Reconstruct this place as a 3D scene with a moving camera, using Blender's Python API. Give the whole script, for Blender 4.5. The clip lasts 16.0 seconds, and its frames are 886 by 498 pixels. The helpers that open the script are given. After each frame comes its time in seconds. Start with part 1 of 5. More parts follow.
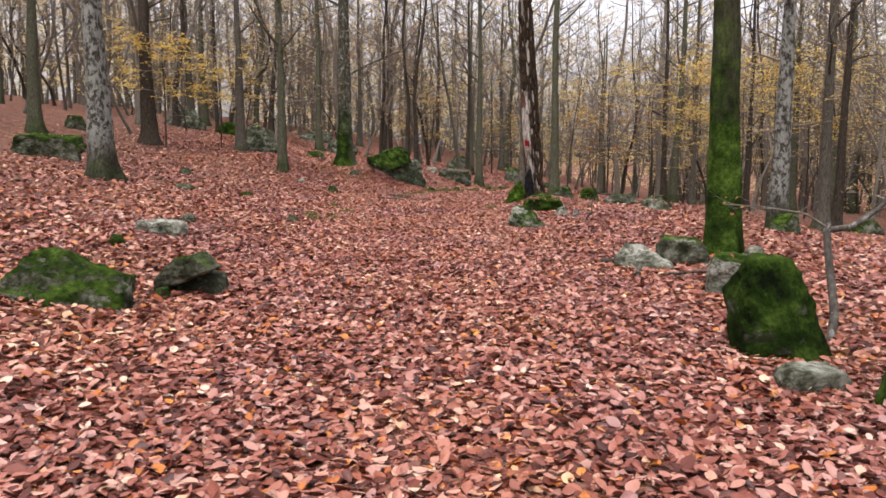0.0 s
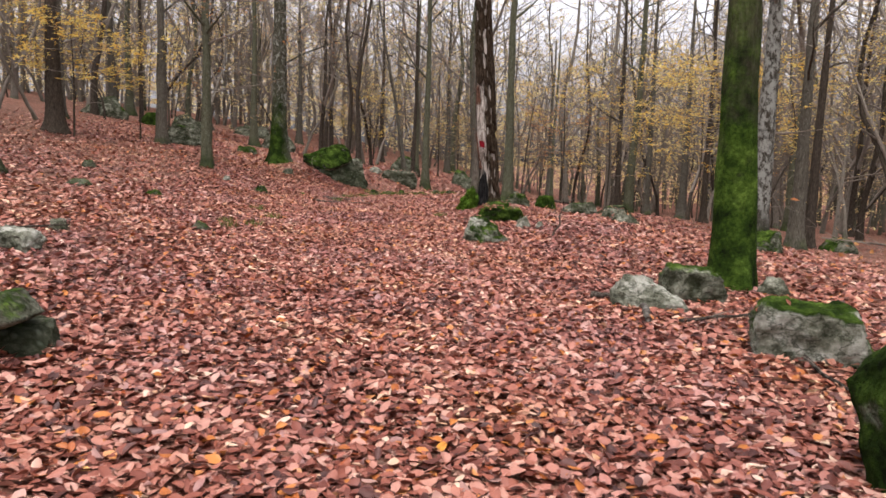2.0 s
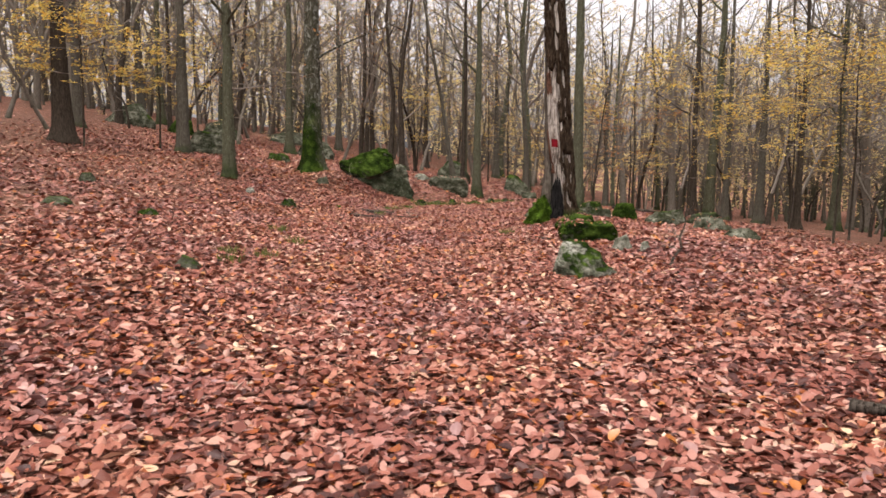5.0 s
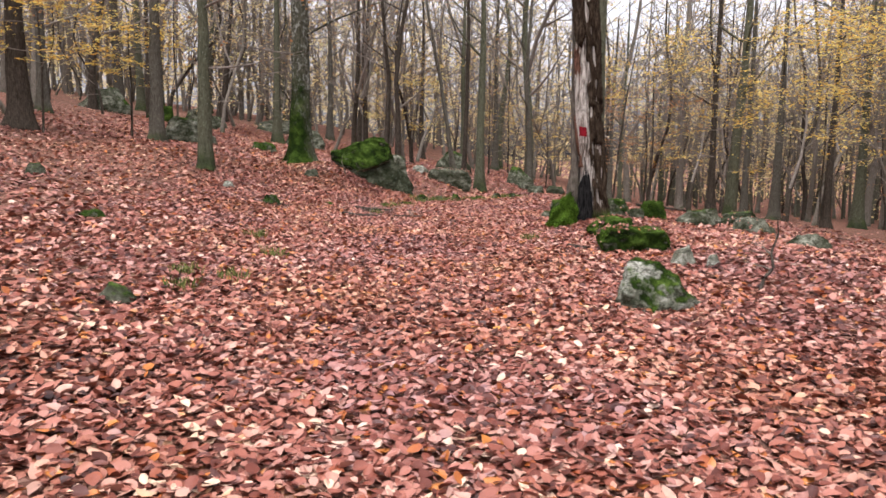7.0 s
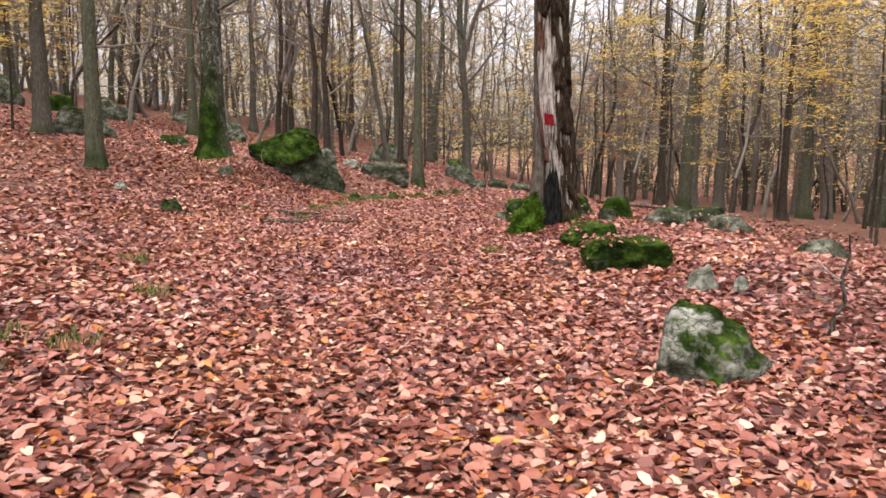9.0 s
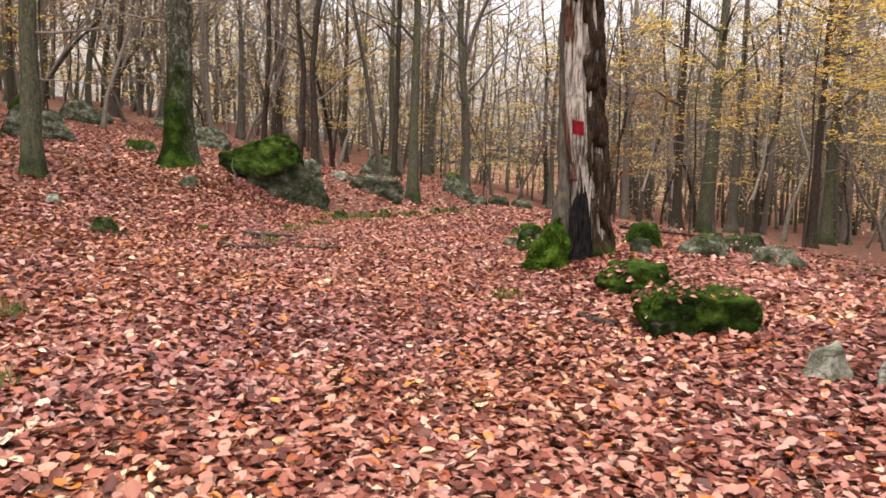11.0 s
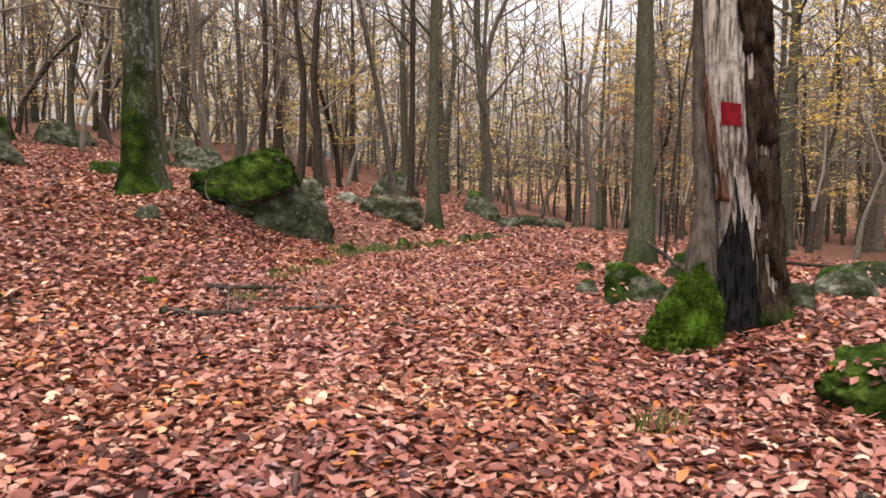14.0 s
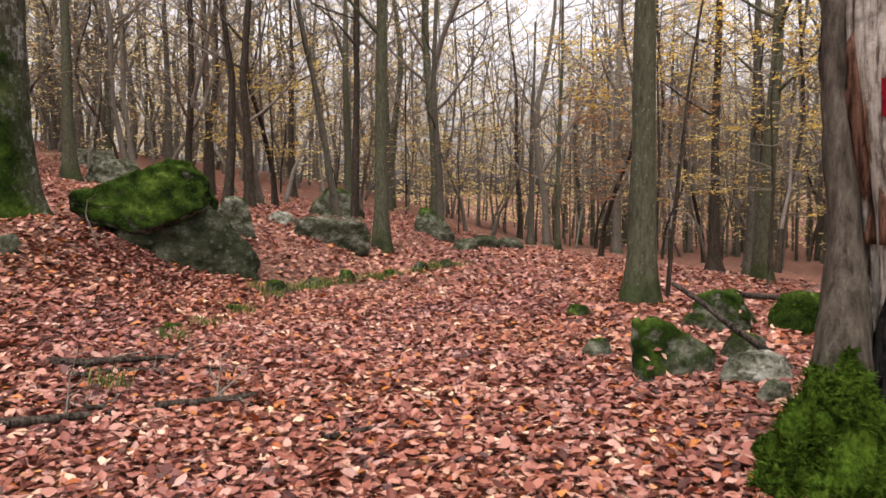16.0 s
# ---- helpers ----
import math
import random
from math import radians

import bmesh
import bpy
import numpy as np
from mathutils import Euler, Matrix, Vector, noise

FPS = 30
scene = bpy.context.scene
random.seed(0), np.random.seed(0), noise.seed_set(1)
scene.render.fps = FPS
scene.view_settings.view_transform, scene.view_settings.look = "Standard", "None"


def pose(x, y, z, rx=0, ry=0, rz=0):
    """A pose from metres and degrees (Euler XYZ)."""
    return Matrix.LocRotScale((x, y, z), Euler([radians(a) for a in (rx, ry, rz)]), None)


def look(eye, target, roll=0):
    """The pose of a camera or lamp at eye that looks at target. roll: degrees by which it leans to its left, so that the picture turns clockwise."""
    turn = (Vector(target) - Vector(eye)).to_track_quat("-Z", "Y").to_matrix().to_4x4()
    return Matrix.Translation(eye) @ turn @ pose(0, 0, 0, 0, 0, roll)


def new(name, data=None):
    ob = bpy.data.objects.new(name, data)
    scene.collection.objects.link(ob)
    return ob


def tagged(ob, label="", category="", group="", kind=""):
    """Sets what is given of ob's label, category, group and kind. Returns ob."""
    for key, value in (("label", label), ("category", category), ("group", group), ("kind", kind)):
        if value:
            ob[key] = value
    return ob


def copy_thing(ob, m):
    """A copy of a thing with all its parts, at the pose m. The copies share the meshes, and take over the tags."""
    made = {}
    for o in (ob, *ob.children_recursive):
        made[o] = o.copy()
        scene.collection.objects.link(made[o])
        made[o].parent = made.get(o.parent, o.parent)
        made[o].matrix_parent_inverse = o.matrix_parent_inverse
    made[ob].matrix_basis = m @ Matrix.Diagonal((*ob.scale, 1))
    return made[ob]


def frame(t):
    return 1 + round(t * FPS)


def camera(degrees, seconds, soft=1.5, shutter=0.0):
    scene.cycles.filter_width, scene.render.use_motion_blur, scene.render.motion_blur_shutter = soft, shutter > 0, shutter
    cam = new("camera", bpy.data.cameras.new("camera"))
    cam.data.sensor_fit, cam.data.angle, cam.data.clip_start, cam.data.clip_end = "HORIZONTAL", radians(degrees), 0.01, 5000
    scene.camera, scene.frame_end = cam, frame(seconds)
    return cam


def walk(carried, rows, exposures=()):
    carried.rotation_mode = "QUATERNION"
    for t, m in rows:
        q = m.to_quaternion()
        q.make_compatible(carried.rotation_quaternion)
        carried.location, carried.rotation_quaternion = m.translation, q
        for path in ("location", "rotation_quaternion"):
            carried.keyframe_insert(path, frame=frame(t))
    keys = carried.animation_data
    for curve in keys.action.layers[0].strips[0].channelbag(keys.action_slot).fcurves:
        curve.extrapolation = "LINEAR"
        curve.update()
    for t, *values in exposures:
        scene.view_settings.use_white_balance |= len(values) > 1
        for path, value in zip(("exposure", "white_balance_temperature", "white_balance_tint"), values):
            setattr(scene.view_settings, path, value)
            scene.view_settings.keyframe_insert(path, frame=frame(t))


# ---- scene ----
cam = camera(60.5, 16.0, soft=1.65)
METRES, EYE, TILT, LEAN, TURN = 20.3, 1.5, 0.0, 0.0, 0.0
ROWS = [
    (0.0, 0.0, 0.0, 0.0, 0.0, -7.04, -0.02),
    (0.5, -0.0001, 0.0318, -0.0011, -0.29, -6.46, -1.44),
    (1.0, 0.0008, 0.0646, -0.0018, -3.05, -6.34, -1.26),
    (1.5, 0.0006, 0.0963, -0.0017, -3.4, -6.53, -2.09),
    (2.0, -0.0014, 0.1277, -0.0018, -4.23, -6.86, -1.76),
    (2.5, -0.0012, 0.1589, -0.0017, -2.71, -5.73, -1.15),
    (3.0, -0.003, 0.19, -0.0025, -2.86, -5.76, -1.22),
    (3.5, -0.0035, 0.2206, -0.0032, -2.12, -5.55, -0.96),
    (4.0, -0.0054, 0.2512, -0.0037, -0.09, -5.58, -1.18),
    (4.5, -0.0083, 0.2828, -0.0038, -0.85, -6.03, -0.56),
    (7.0, -0.0258, 0.4372, -0.0034, -1.74, -7.25, -0.87),
    (7.5, -0.0276, 0.4679, -0.0037, -1.77, -6.91, -1.12),
    (8.0, -0.0289, 0.4995, -0.0037, -4.52, -7.47, -0.7),
    (8.5, -0.0281, 0.5304, -0.0026, -4.68, -7.56, -0.84),
    (9.0, -0.0287, 0.562, -0.0019, -6.96, -7.86, -0.37),
    (11.5, -0.0136, 0.714, -0.0028, -6.83, -6.26, -1.91),
    (12.0, -0.0116, 0.7446, -0.0028, -4.02, -5.78, -2.01),
    (12.5, -0.0126, 0.7756, -0.0039, -4.94, -6.22, -1.92),
    (13.0, -0.0127, 0.807, -0.0044, -4.88, -5.52, -1.52),
    (13.5, -0.0154, 0.8393, -0.0047, -5.34, -6.13, -0.98),
    (14.0, -0.0159, 0.8708, -0.005, -6.6, -5.62, -0.03),
    (14.5, -0.0147, 0.9025, -0.0043, -5.49, -5.1, -0.52),
    (15.0, -0.0128, 0.9341, -0.0036, -7.46, -5.52, 0.24),
    (15.5, -0.0089, 0.9652, -0.0024, -7.8, -4.73, -0.11),
    (16.0, -0.0073, 0.9969, -0.0023, -10.8, -4.56, 0.01),
]
walk(cam, [(t, pose(0, 0, EYE, TILT, LEAN, TURN) @ pose(METRES * x, METRES * y, METRES * z, 90 + pitch, roll, yaw)) for t, x, y, z, yaw, pitch, roll in ROWS],
     exposures=((0.0, 1.43, 6400, 10), (3.0, 1.43, 6550, 10), (4.0, 1.4, 6900, 10), (4.5, 1.42, 6900, 10), (7.0, 1.66, 6250, 10), (7.5, 1.48, 6300, 10), (8.0, 1.68, 6150, 10), (8.5, 1.66, 6150, 10),
                (9.0, 1.68, 6500, 10), (12.0, 1.62, 6850, 10), (14.0, 1.55, 6750, 10), (16.0, 1.43, 6750, 10)))

# ---- light ----
world = bpy.data.worlds.new("overcast_sky")
scene.world = world
world.use_nodes = True
wn, wl = world.node_tree.nodes, world.node_tree.links
sky = wn.new("ShaderNodeTexSky")
sky.sky_type = "NISHITA"
sky.sun_disc = False
sky.sun_elevation = radians(70)
sky.sun_rotation = radians(200)
sky.dust_density = 6.0
grey = wn.new("ShaderNodeHueSaturation")
grey.inputs["Saturation"].default_value = 0.16
wl.new(sky.outputs[0], grey.inputs["Color"])
tint = wn.new("ShaderNodeMix")
tint.data_type, tint.blend_type = "RGBA", "MULTIPLY"
tint.inputs[0].default_value = 1.0
tint.inputs[7].default_value = (1.03, 0.985, 1.02, 1)
wl.new(grey.outputs[0], tint.inputs[6])
wl.new(tint.outputs[2], wn["Background"].inputs["Color"])
wn["Background"].inputs["Strength"].default_value = 0.15
sun_data = bpy.data.lights.new("sun", "SUN")
sun_data.energy, sun_data.angle, sun_data.color = 0.45, radians(40), (1.0, 0.96, 0.92)
sun = new("sun", sun_data)
sun.matrix_world = look((-6, 4, 40), (2, 14, 0))


# ---- materials ----
def nodes_of(name, rough=0.85):
    m = bpy.data.materials.new(name)
    m.use_nodes = True
    nt = m.node_tree
    b = nt.nodes["Principled BSDF"]
    b.inputs["Roughness"].default_value = rough
    b.inputs["Specular IOR Level"].default_value = 0.025
    return m, nt, b


def add(nt, kind, **inputs):
    n = nt.nodes.new(kind)
    for k, v in inputs.items():
        n.inputs[k.replace("_", " ")].default_value = v
    return n


def ramp(nt, src, stops, mode="LINEAR"):
    r = nt.nodes.new("ShaderNodeValToRGB")
    r.color_ramp.interpolation = mode
    el = r.color_ramp.elements
    while len(el) < len(stops):
        el.new(0.5)
    for e, (p, c) in zip(el, stops):
        e.position = p
        e.color = (*c, 1) if len(c) == 3 else c
    nt.links.new(src, r.inputs[0])
    return r.outputs[0]


def mixc(nt, fac, a, b, mode="MIX"):
    n = nt.nodes.new("ShaderNodeMix")
    n.data_type, n.blend_type = "RGBA", mode
    for sock, v in ((n.inputs[0], fac), (n.inputs[6], a), (n.inputs[7], b)):
        if isinstance(v, (float, int)):
            sock.default_value = v
        elif isinstance(v, tuple):
            sock.default_value = (*v, 1)
        else:
            nt.links.new(v, sock)
    return n.outputs[2]


def calc(nt, op, a, b=0.0, clamp=False):
    n = nt.nodes.new("ShaderNodeMath")
    n.operation, n.use_clamp = op, clamp
    for sock, v in zip(n.inputs, (a, b)):
        if isinstance(v, (float, int)):
            sock.default_value = v
        else:
            nt.links.new(v, sock)
    return n.outputs[0]


def noise_tex(nt, vec, scale, detail=4.0, rough=0.6):
    n = add(nt, "ShaderNodeTexNoise", Scale=scale, Detail=detail, Roughness=rough)
    nt.links.new(vec, n.inputs["Vector"])
    return n.outputs["Fac"]


def stretched(nt, vec, sx, sy, sz):
    n = nt.nodes.new("ShaderNodeMapping")
    n.inputs["Scale"].default_value = (sx, sy, sz)
    nt.links.new(vec, n.inputs["Vector"])
    return n.outputs[0]


def bump(nt, b, height, strength, distance):
    n = add(nt, "ShaderNodeBump", Strength=strength, Distance=distance)
    nt.links.new(height, n.inputs["Height"])
    nt.links.new(n.outputs[0], b.inputs["Normal"])


def obj_vec(nt):
    tc = nt.nodes.new("ShaderNodeTexCoord")
    oi = nt.nodes.new("ShaderNodeObjectInfo")
    off = nt.nodes.new("ShaderNodeVectorMath")
    off.operation = "ADD"
    sc = nt.nodes.new("ShaderNodeVectorMath")
    sc.operation = "SCALE"
    sc.inputs[0].default_value = (17.0, 9.0, 0.0)
    nt.links.new(oi.outputs["Random"], sc.inputs["Scale"])
    nt.links.new(tc.outputs["Object"], off.inputs[0])
    nt.links.new(sc.outputs[0], off.inputs[1])
    return tc.outputs["Object"], off.outputs[0]


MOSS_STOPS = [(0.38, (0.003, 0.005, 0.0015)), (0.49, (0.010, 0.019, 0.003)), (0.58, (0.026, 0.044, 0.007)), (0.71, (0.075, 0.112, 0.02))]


def bark(name, dark, mid, light, lichen=0.0, moss_height=0.0, moss_all=0.0, furrow=0.3, spots=0.35, moss_cap=1.0, bare_foot=0.0, moss_gain=1.0, open_side=0.0):
    """Bark in object space: vertical grain, pale lichen patches, moss that thins out with height."""
    m, nt, b = nodes_of(name, 0.9)
    raw, vec = obj_vec(nt)
    grain = noise_tex(nt, stretched(nt, vec, 9, 9, 2.2), 3.0, 6)
    fine = noise_tex(nt, stretched(nt, vec, 40, 40, 14), 2.0, 4)
    col = ramp(nt, grain, [(0.28, dark), (0.5, mid), (0.75, light)])
    col = mixc(nt, calc(nt, "MULTIPLY", fine, 0.45), col, dark)
    if spots:
        v = add(nt, "ShaderNodeTexVoronoi", Scale=13.0, Randomness=1.0)
        nt.links.new(vec, v.inputs["Vector"])
        small = ramp(nt, v.outputs["Distance"], [(0.14, (1, 1, 1)), (0.22, (0, 0, 0))])
        col = mixc(nt, calc(nt, "MULTIPLY", small, spots), col, (0.19, 0.19, 0.16))
    if lichen:
        patch = noise_tex(nt, stretched(nt, vec, 1, 1, 0.6), 9.0, 7, 0.75)
        spread = ramp(nt, patch, [(0.62 - 0.22 * lichen, (0, 0, 0)), (0.68 - 0.2 * lichen, (0.7, 0.7, 0.7))])
        if bare_foot:
            foot = nt.nodes.new("ShaderNodeSeparateXYZ")
            nt.links.new(raw, foot.inputs[0])
            up = calc(nt, "ADD", calc(nt, "DIVIDE", foot.outputs["Z"], 2 * bare_foot), calc(nt, "MULTIPLY", noise_tex(nt, vec, 2.0, 5, 0.65), 0.5))
            spread = calc(nt, "MULTIPLY", spread, ramp(nt, up, [(0.0, (0, 0, 0)), (0.4, (0, 0, 0)), (0.7, (1, 1, 1))]))
        col = mixc(nt, spread, col, (0.22, 0.22, 0.195))
        blot = noise_tex(nt, vec, 4.0, 6, 0.7)
        col = mixc(nt, ramp(nt, blot, [(0.56, (0, 0, 0)), (0.68, (0.7, 0.7, 0.7))]), col, dark)
    height = calc(nt, "ADD", calc(nt, "MULTIPLY", grain, furrow), calc(nt, "MULTIPLY", fine, 0.25))
    if moss_height or moss_all:
        sep = nt.nodes.new("ShaderNodeSeparateXYZ")
        nt.links.new(raw, sep.inputs[0])
        mn = noise_tex(nt, vec, 2.6, 6, 0.65)
        reach = calc(nt, "SUBTRACT", 1.0, calc(nt, "DIVIDE", sep.outputs["Z"], max(moss_height, 0.05)), True)
        amount = calc(nt, "ADD", calc(nt, "MULTIPLY", calc(nt, "ADD", reach, moss_all), 0.75), calc(nt, "MULTIPLY", mn, 0.9))
        if open_side:
            amount = calc(nt, "SUBTRACT", amount, calc(nt, "MULTIPLY", calc(nt, "SUBTRACT", calc(nt, "DIVIDE", sep.outputs["X"], 0.3), 0.4, True), open_side))
        mask = ramp(nt, amount, [(0.62, (0, 0, 0)), (1.0, (1, 1, 1))])
        clump = noise_tex(nt, vec, 22.0, 5, 0.7)
        tone = calc(nt, "ADD", calc(nt, "MULTIPLY", clump, 0.3), calc(nt, "MULTIPLY", noise_tex(nt, vec, 3.4, 6, 0.65), 0.7))
        col = mixc(nt, calc(nt, "MULTIPLY", mask, moss_cap), col, ramp(nt, tone, [(at, tuple(moss_gain * c for c in colour)) for at, colour in MOSS_STOPS]))
        height = calc(nt, "ADD", height, calc(nt, "MULTIPLY", calc(nt, "MULTIPLY", clump, mask), 0.9))
    nt.links.new(col, b.inputs["Base Color"])
    bump(nt, b, height, 0.8, 0.03 + 0.04 * max(0.0, furrow - 0.5))
    return m


def stone(name, moss, pale=0.0):
    """Granite with lichen; moss settles on what faces up, in patches."""
    m, nt, b = nodes_of(name, 0.9)
    raw, vec = obj_vec(nt)
    big = noise_tex(nt, stretched(nt, vec, 1.0, 1.0, 1.5), 3.4, 7, 0.65)
    fine = noise_tex(nt, vec, 26.0, 5, 0.7)
    base = [(0.37, (0.007, 0.0065, 0.0045)), (0.45, (0.03, 0.028, 0.02)), (0.53, (0.10, 0.098, 0.075)), (0.63, (0.25, 0.245, 0.2))]
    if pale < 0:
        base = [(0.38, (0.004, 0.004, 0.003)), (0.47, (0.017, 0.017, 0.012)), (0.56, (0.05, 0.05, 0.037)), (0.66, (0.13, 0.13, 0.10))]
    if pale > 0:
        base = [(0.38, (0.025, 0.025, 0.018)), (0.47, (0.13, 0.128, 0.10)), (0.54, (0.26, 0.255, 0.215)), (0.64, (0.42, 0.41, 0.36))]
    col = ramp(nt, calc(nt, "ADD", calc(nt, "MULTIPLY", big, 0.75), calc(nt, "MULTIPLY", fine, 0.25)), base)
    crack = noise_tex(nt, stretched(nt, vec, 1.0, 1.0, 1.8), 3.2, 8, 0.62)
    col = mixc(nt, ramp(nt, crack, [(0.47, (0, 0, 0)), (0.5, (0.85, 0.85, 0.85)), (0.525, (0, 0, 0))]), col, (0.012, 0.012, 0.008))
    stain = noise_tex(nt, vec, 5.5, 5, 0.7)
    col = mixc(nt, ramp(nt, stain, [(0.52, (0, 0, 0)), (0.66, (0.3, 0.3, 0.3) if pale > 0 else (0.7, 0.7, 0.7))]), col, (0.03, 0.03, 0.02))
    v = add(nt, "ShaderNodeTexVoronoi", Scale=9.0)
    nt.links.new(vec, v.inputs["Vector"])
    col = mixc(nt, ramp(nt, v.outputs["Distance"], [(0.12, (0.35, 0.35, 0.35)), (0.3, (0, 0, 0))]), col, (0.13, 0.15, 0.115))
    green = noise_tex(nt, vec, 1.7, 5)
    col = mixc(nt, calc(nt, "MULTIPLY", green, 0.55), col, (0.018, 0.028, 0.008))
    geo = nt.nodes.new("ShaderNodeNewGeometry")
    sep = nt.nodes.new("ShaderNodeSeparateXYZ")
    nt.links.new(geo.outputs["Normal"], sep.inputs[0])
    patch = noise_tex(nt, vec, 2.8, 6, 0.65)
    amount = calc(nt, "ADD", calc(nt, "ADD", calc(nt, "MULTIPLY", sep.outputs["Z"], 0.32), patch), moss - 0.75)
    mask = ramp(nt, amount, [(0.44, (0, 0, 0)), (0.56, (1, 1, 1))])
    clump = noise_tex(nt, vec, 24.0, 5, 0.7)
    tone = calc(nt, "ADD", calc(nt, "MULTIPLY", clump, 0.28), calc(nt, "MULTIPLY", noise_tex(nt, vec, 3.6, 6, 0.65), 0.72))
    # Moss tone follows the normal: light on top, shade below put into its colour.
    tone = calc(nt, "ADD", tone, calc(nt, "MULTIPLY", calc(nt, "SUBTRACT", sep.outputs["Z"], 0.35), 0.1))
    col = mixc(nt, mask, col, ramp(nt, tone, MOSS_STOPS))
    nt.links.new(col, b.inputs["Base Color"])
    h = calc(nt, "ADD", calc(nt, "ADD", calc(nt, "MULTIPLY", fine, 0.6), calc(nt, "MULTIPLY", stain, -0.4)), calc(nt, "MULTIPLY", calc(nt, "MULTIPLY", clump, mask), 1.0))
    bump(nt, b, h, 0.9, 0.03)
    return m


LITTER = [
    (0.00, (0.036, 0.009, 0.006)), (0.13, (0.086, 0.020, 0.011)), (0.29, (0.155, 0.041, 0.024)), (0.46, (0.245, 0.080, 0.050)), (0.62, (0.32, 0.130, 0.092)),
    (0.76, (0.38, 0.190, 0.14)), (0.86, (0.46, 0.275, 0.205)), (0.895, (0.27, 0.150, 0.132)), (0.93, (0.24, 0.052, 0.012)), (0.965, (0.43, 0.16, 0.03)), (0.99, (0.58, 0.42, 0.30)),
]


def leaf_material(name, stops, sheer=0.25, rough=0.6, patchy=0.0, gloss=0.05):
    """One colour a leaf, from the island's and the object's random number, with veins and blotches."""
    m, nt, b = nodes_of(name, rough)
    geo = nt.nodes.new("ShaderNodeNewGeometry")
    oi = nt.nodes.new("ShaderNodeObjectInfo")
    r = calc(nt, "FRACT", calc(nt, "ADD", geo.outputs["Random Per Island"], calc(nt, "MULTIPLY", oi.outputs["Random"], 7.31)))
    tc = nt.nodes.new("ShaderNodeTexCoord")
    if patchy:
        low = noise_tex(nt, tc.outputs["Object"], 0.55, 3)
        r = calc(nt, "ADD", r, calc(nt, "MULTIPLY", calc(nt, "SUBTRACT", low, 0.5), patchy), True)
    col = ramp(nt, r, stops)
    blot = noise_tex(nt, tc.outputs["Object"], 45.0, 4, 0.7)
    col = mixc(nt, calc(nt, "MULTIPLY", blot, 0.4), col, mixc(nt, 1.0, col, (0.3, 0.22, 0.2), "MULTIPLY"))
    if patchy:
        hue = noise_tex(nt, tc.outputs["Object"], 0.42, 4, 0.6)
        col = mixc(nt, 1.0, col, ramp(nt, hue, [(0.36, (0.86, 0.86, 0.98)), (0.52, (1.0, 0.98, 0.95)), (0.66, (1.0, 0.98, 0.80))]), "MULTIPLY")
    nt.links.new(col, b.inputs["Base Color"])
    b.inputs["Specular IOR Level"].default_value = gloss
    bump(nt, b, blot, 0.5, 0.006)
    if sheer:
        tr = nt.nodes.new("ShaderNodeBsdfTranslucent")
        nt.links.new(col, tr.inputs["Color"])
        mx = nt.nodes.new("ShaderNodeMixShader")
        mx.inputs[0].default_value = sheer
        nt.links.new(b.outputs[0], mx.inputs[1])
        nt.links.new(tr.outputs[0], mx.inputs[2])
        nt.links.new(mx.outputs[0], nt.nodes["Material Output"].inputs["Surface"])
    return m


def litter_ground():
    """Leaf litter seen between the single leaves and far off: small cells, one tone each."""
    m, nt, b = nodes_of("forest_floor", 0.85)
    tc = nt.nodes.new("ShaderNodeTexCoord")
    vec = tc.outputs["Object"]
    warp = add(nt, "ShaderNodeTexNoise", Scale=9.0, Detail=3.0)
    nt.links.new(vec, warp.inputs["Vector"])
    wv = nt.nodes.new("ShaderNodeVectorMath")
    wv.operation = "MULTIPLY_ADD"
    wv.inputs[1].default_value = (0.05, 0.05, 0.05)
    nt.links.new(warp.outputs["Color"], wv.inputs[0])
    nt.links.new(vec, wv.inputs[2])
    v = add(nt, "ShaderNodeTexVoronoi", Scale=17.0, Randomness=1.0)
    nt.links.new(wv.outputs[0], v.inputs["Vector"])
    sep = nt.nodes.new("ShaderNodeSeparateColor")
    nt.links.new(v.outputs["Color"], sep.inputs[0])
    low = noise_tex(nt, vec, 0.35, 4)
    r = calc(nt, "ADD", sep.outputs[0], calc(nt, "MULTIPLY", calc(nt, "SUBTRACT", low, 0.5), 0.5), True)
    col = mixc(nt, 0.05, ramp(nt, r, LITTER), (0.12, 0.040, 0.028))
    # Cell edges darkened: shade in the gaps between leaves put into the colour.
    col = mixc(nt, ramp(nt, v.outputs["Distance"], [(0.34, (0, 0, 0)), (0.7, (0.45, 0.45, 0.45))]), col, (0.035, 0.011, 0.008))
    soil = noise_tex(nt, vec, 0.9, 6, 0.7)
    wide = noise_tex(nt, vec, 0.12, 5, 0.65)
    col = mixc(nt, ramp(nt, wide, [(0.34, (0.3, 0.3, 0.3)), (0.6, (0.75, 0.75, 0.75))]), col, (0.135, 0.086, 0.064))
    mottle = noise_tex(nt, vec, 2.6, 6, 0.75)
    col = mixc(nt, ramp(nt, mottle, [(0.44, (0, 0, 0)), (0.58, (0.6, 0.6, 0.6))]), col, (0.06, 0.026, 0.018))
    col = mixc(nt, ramp(nt, soil, [(0.62, (0, 0, 0)), (0.74, (0.7, 0.7, 0.7))]), col, (0.06, 0.04, 0.028))
    nt.links.new(col, b.inputs["Base Color"])
    tilt = calc(nt, "SUBTRACT", sep.outputs[1], v.outputs["Distance"])
    bump(nt, b, tilt, 0.9, 0.04)
    return m


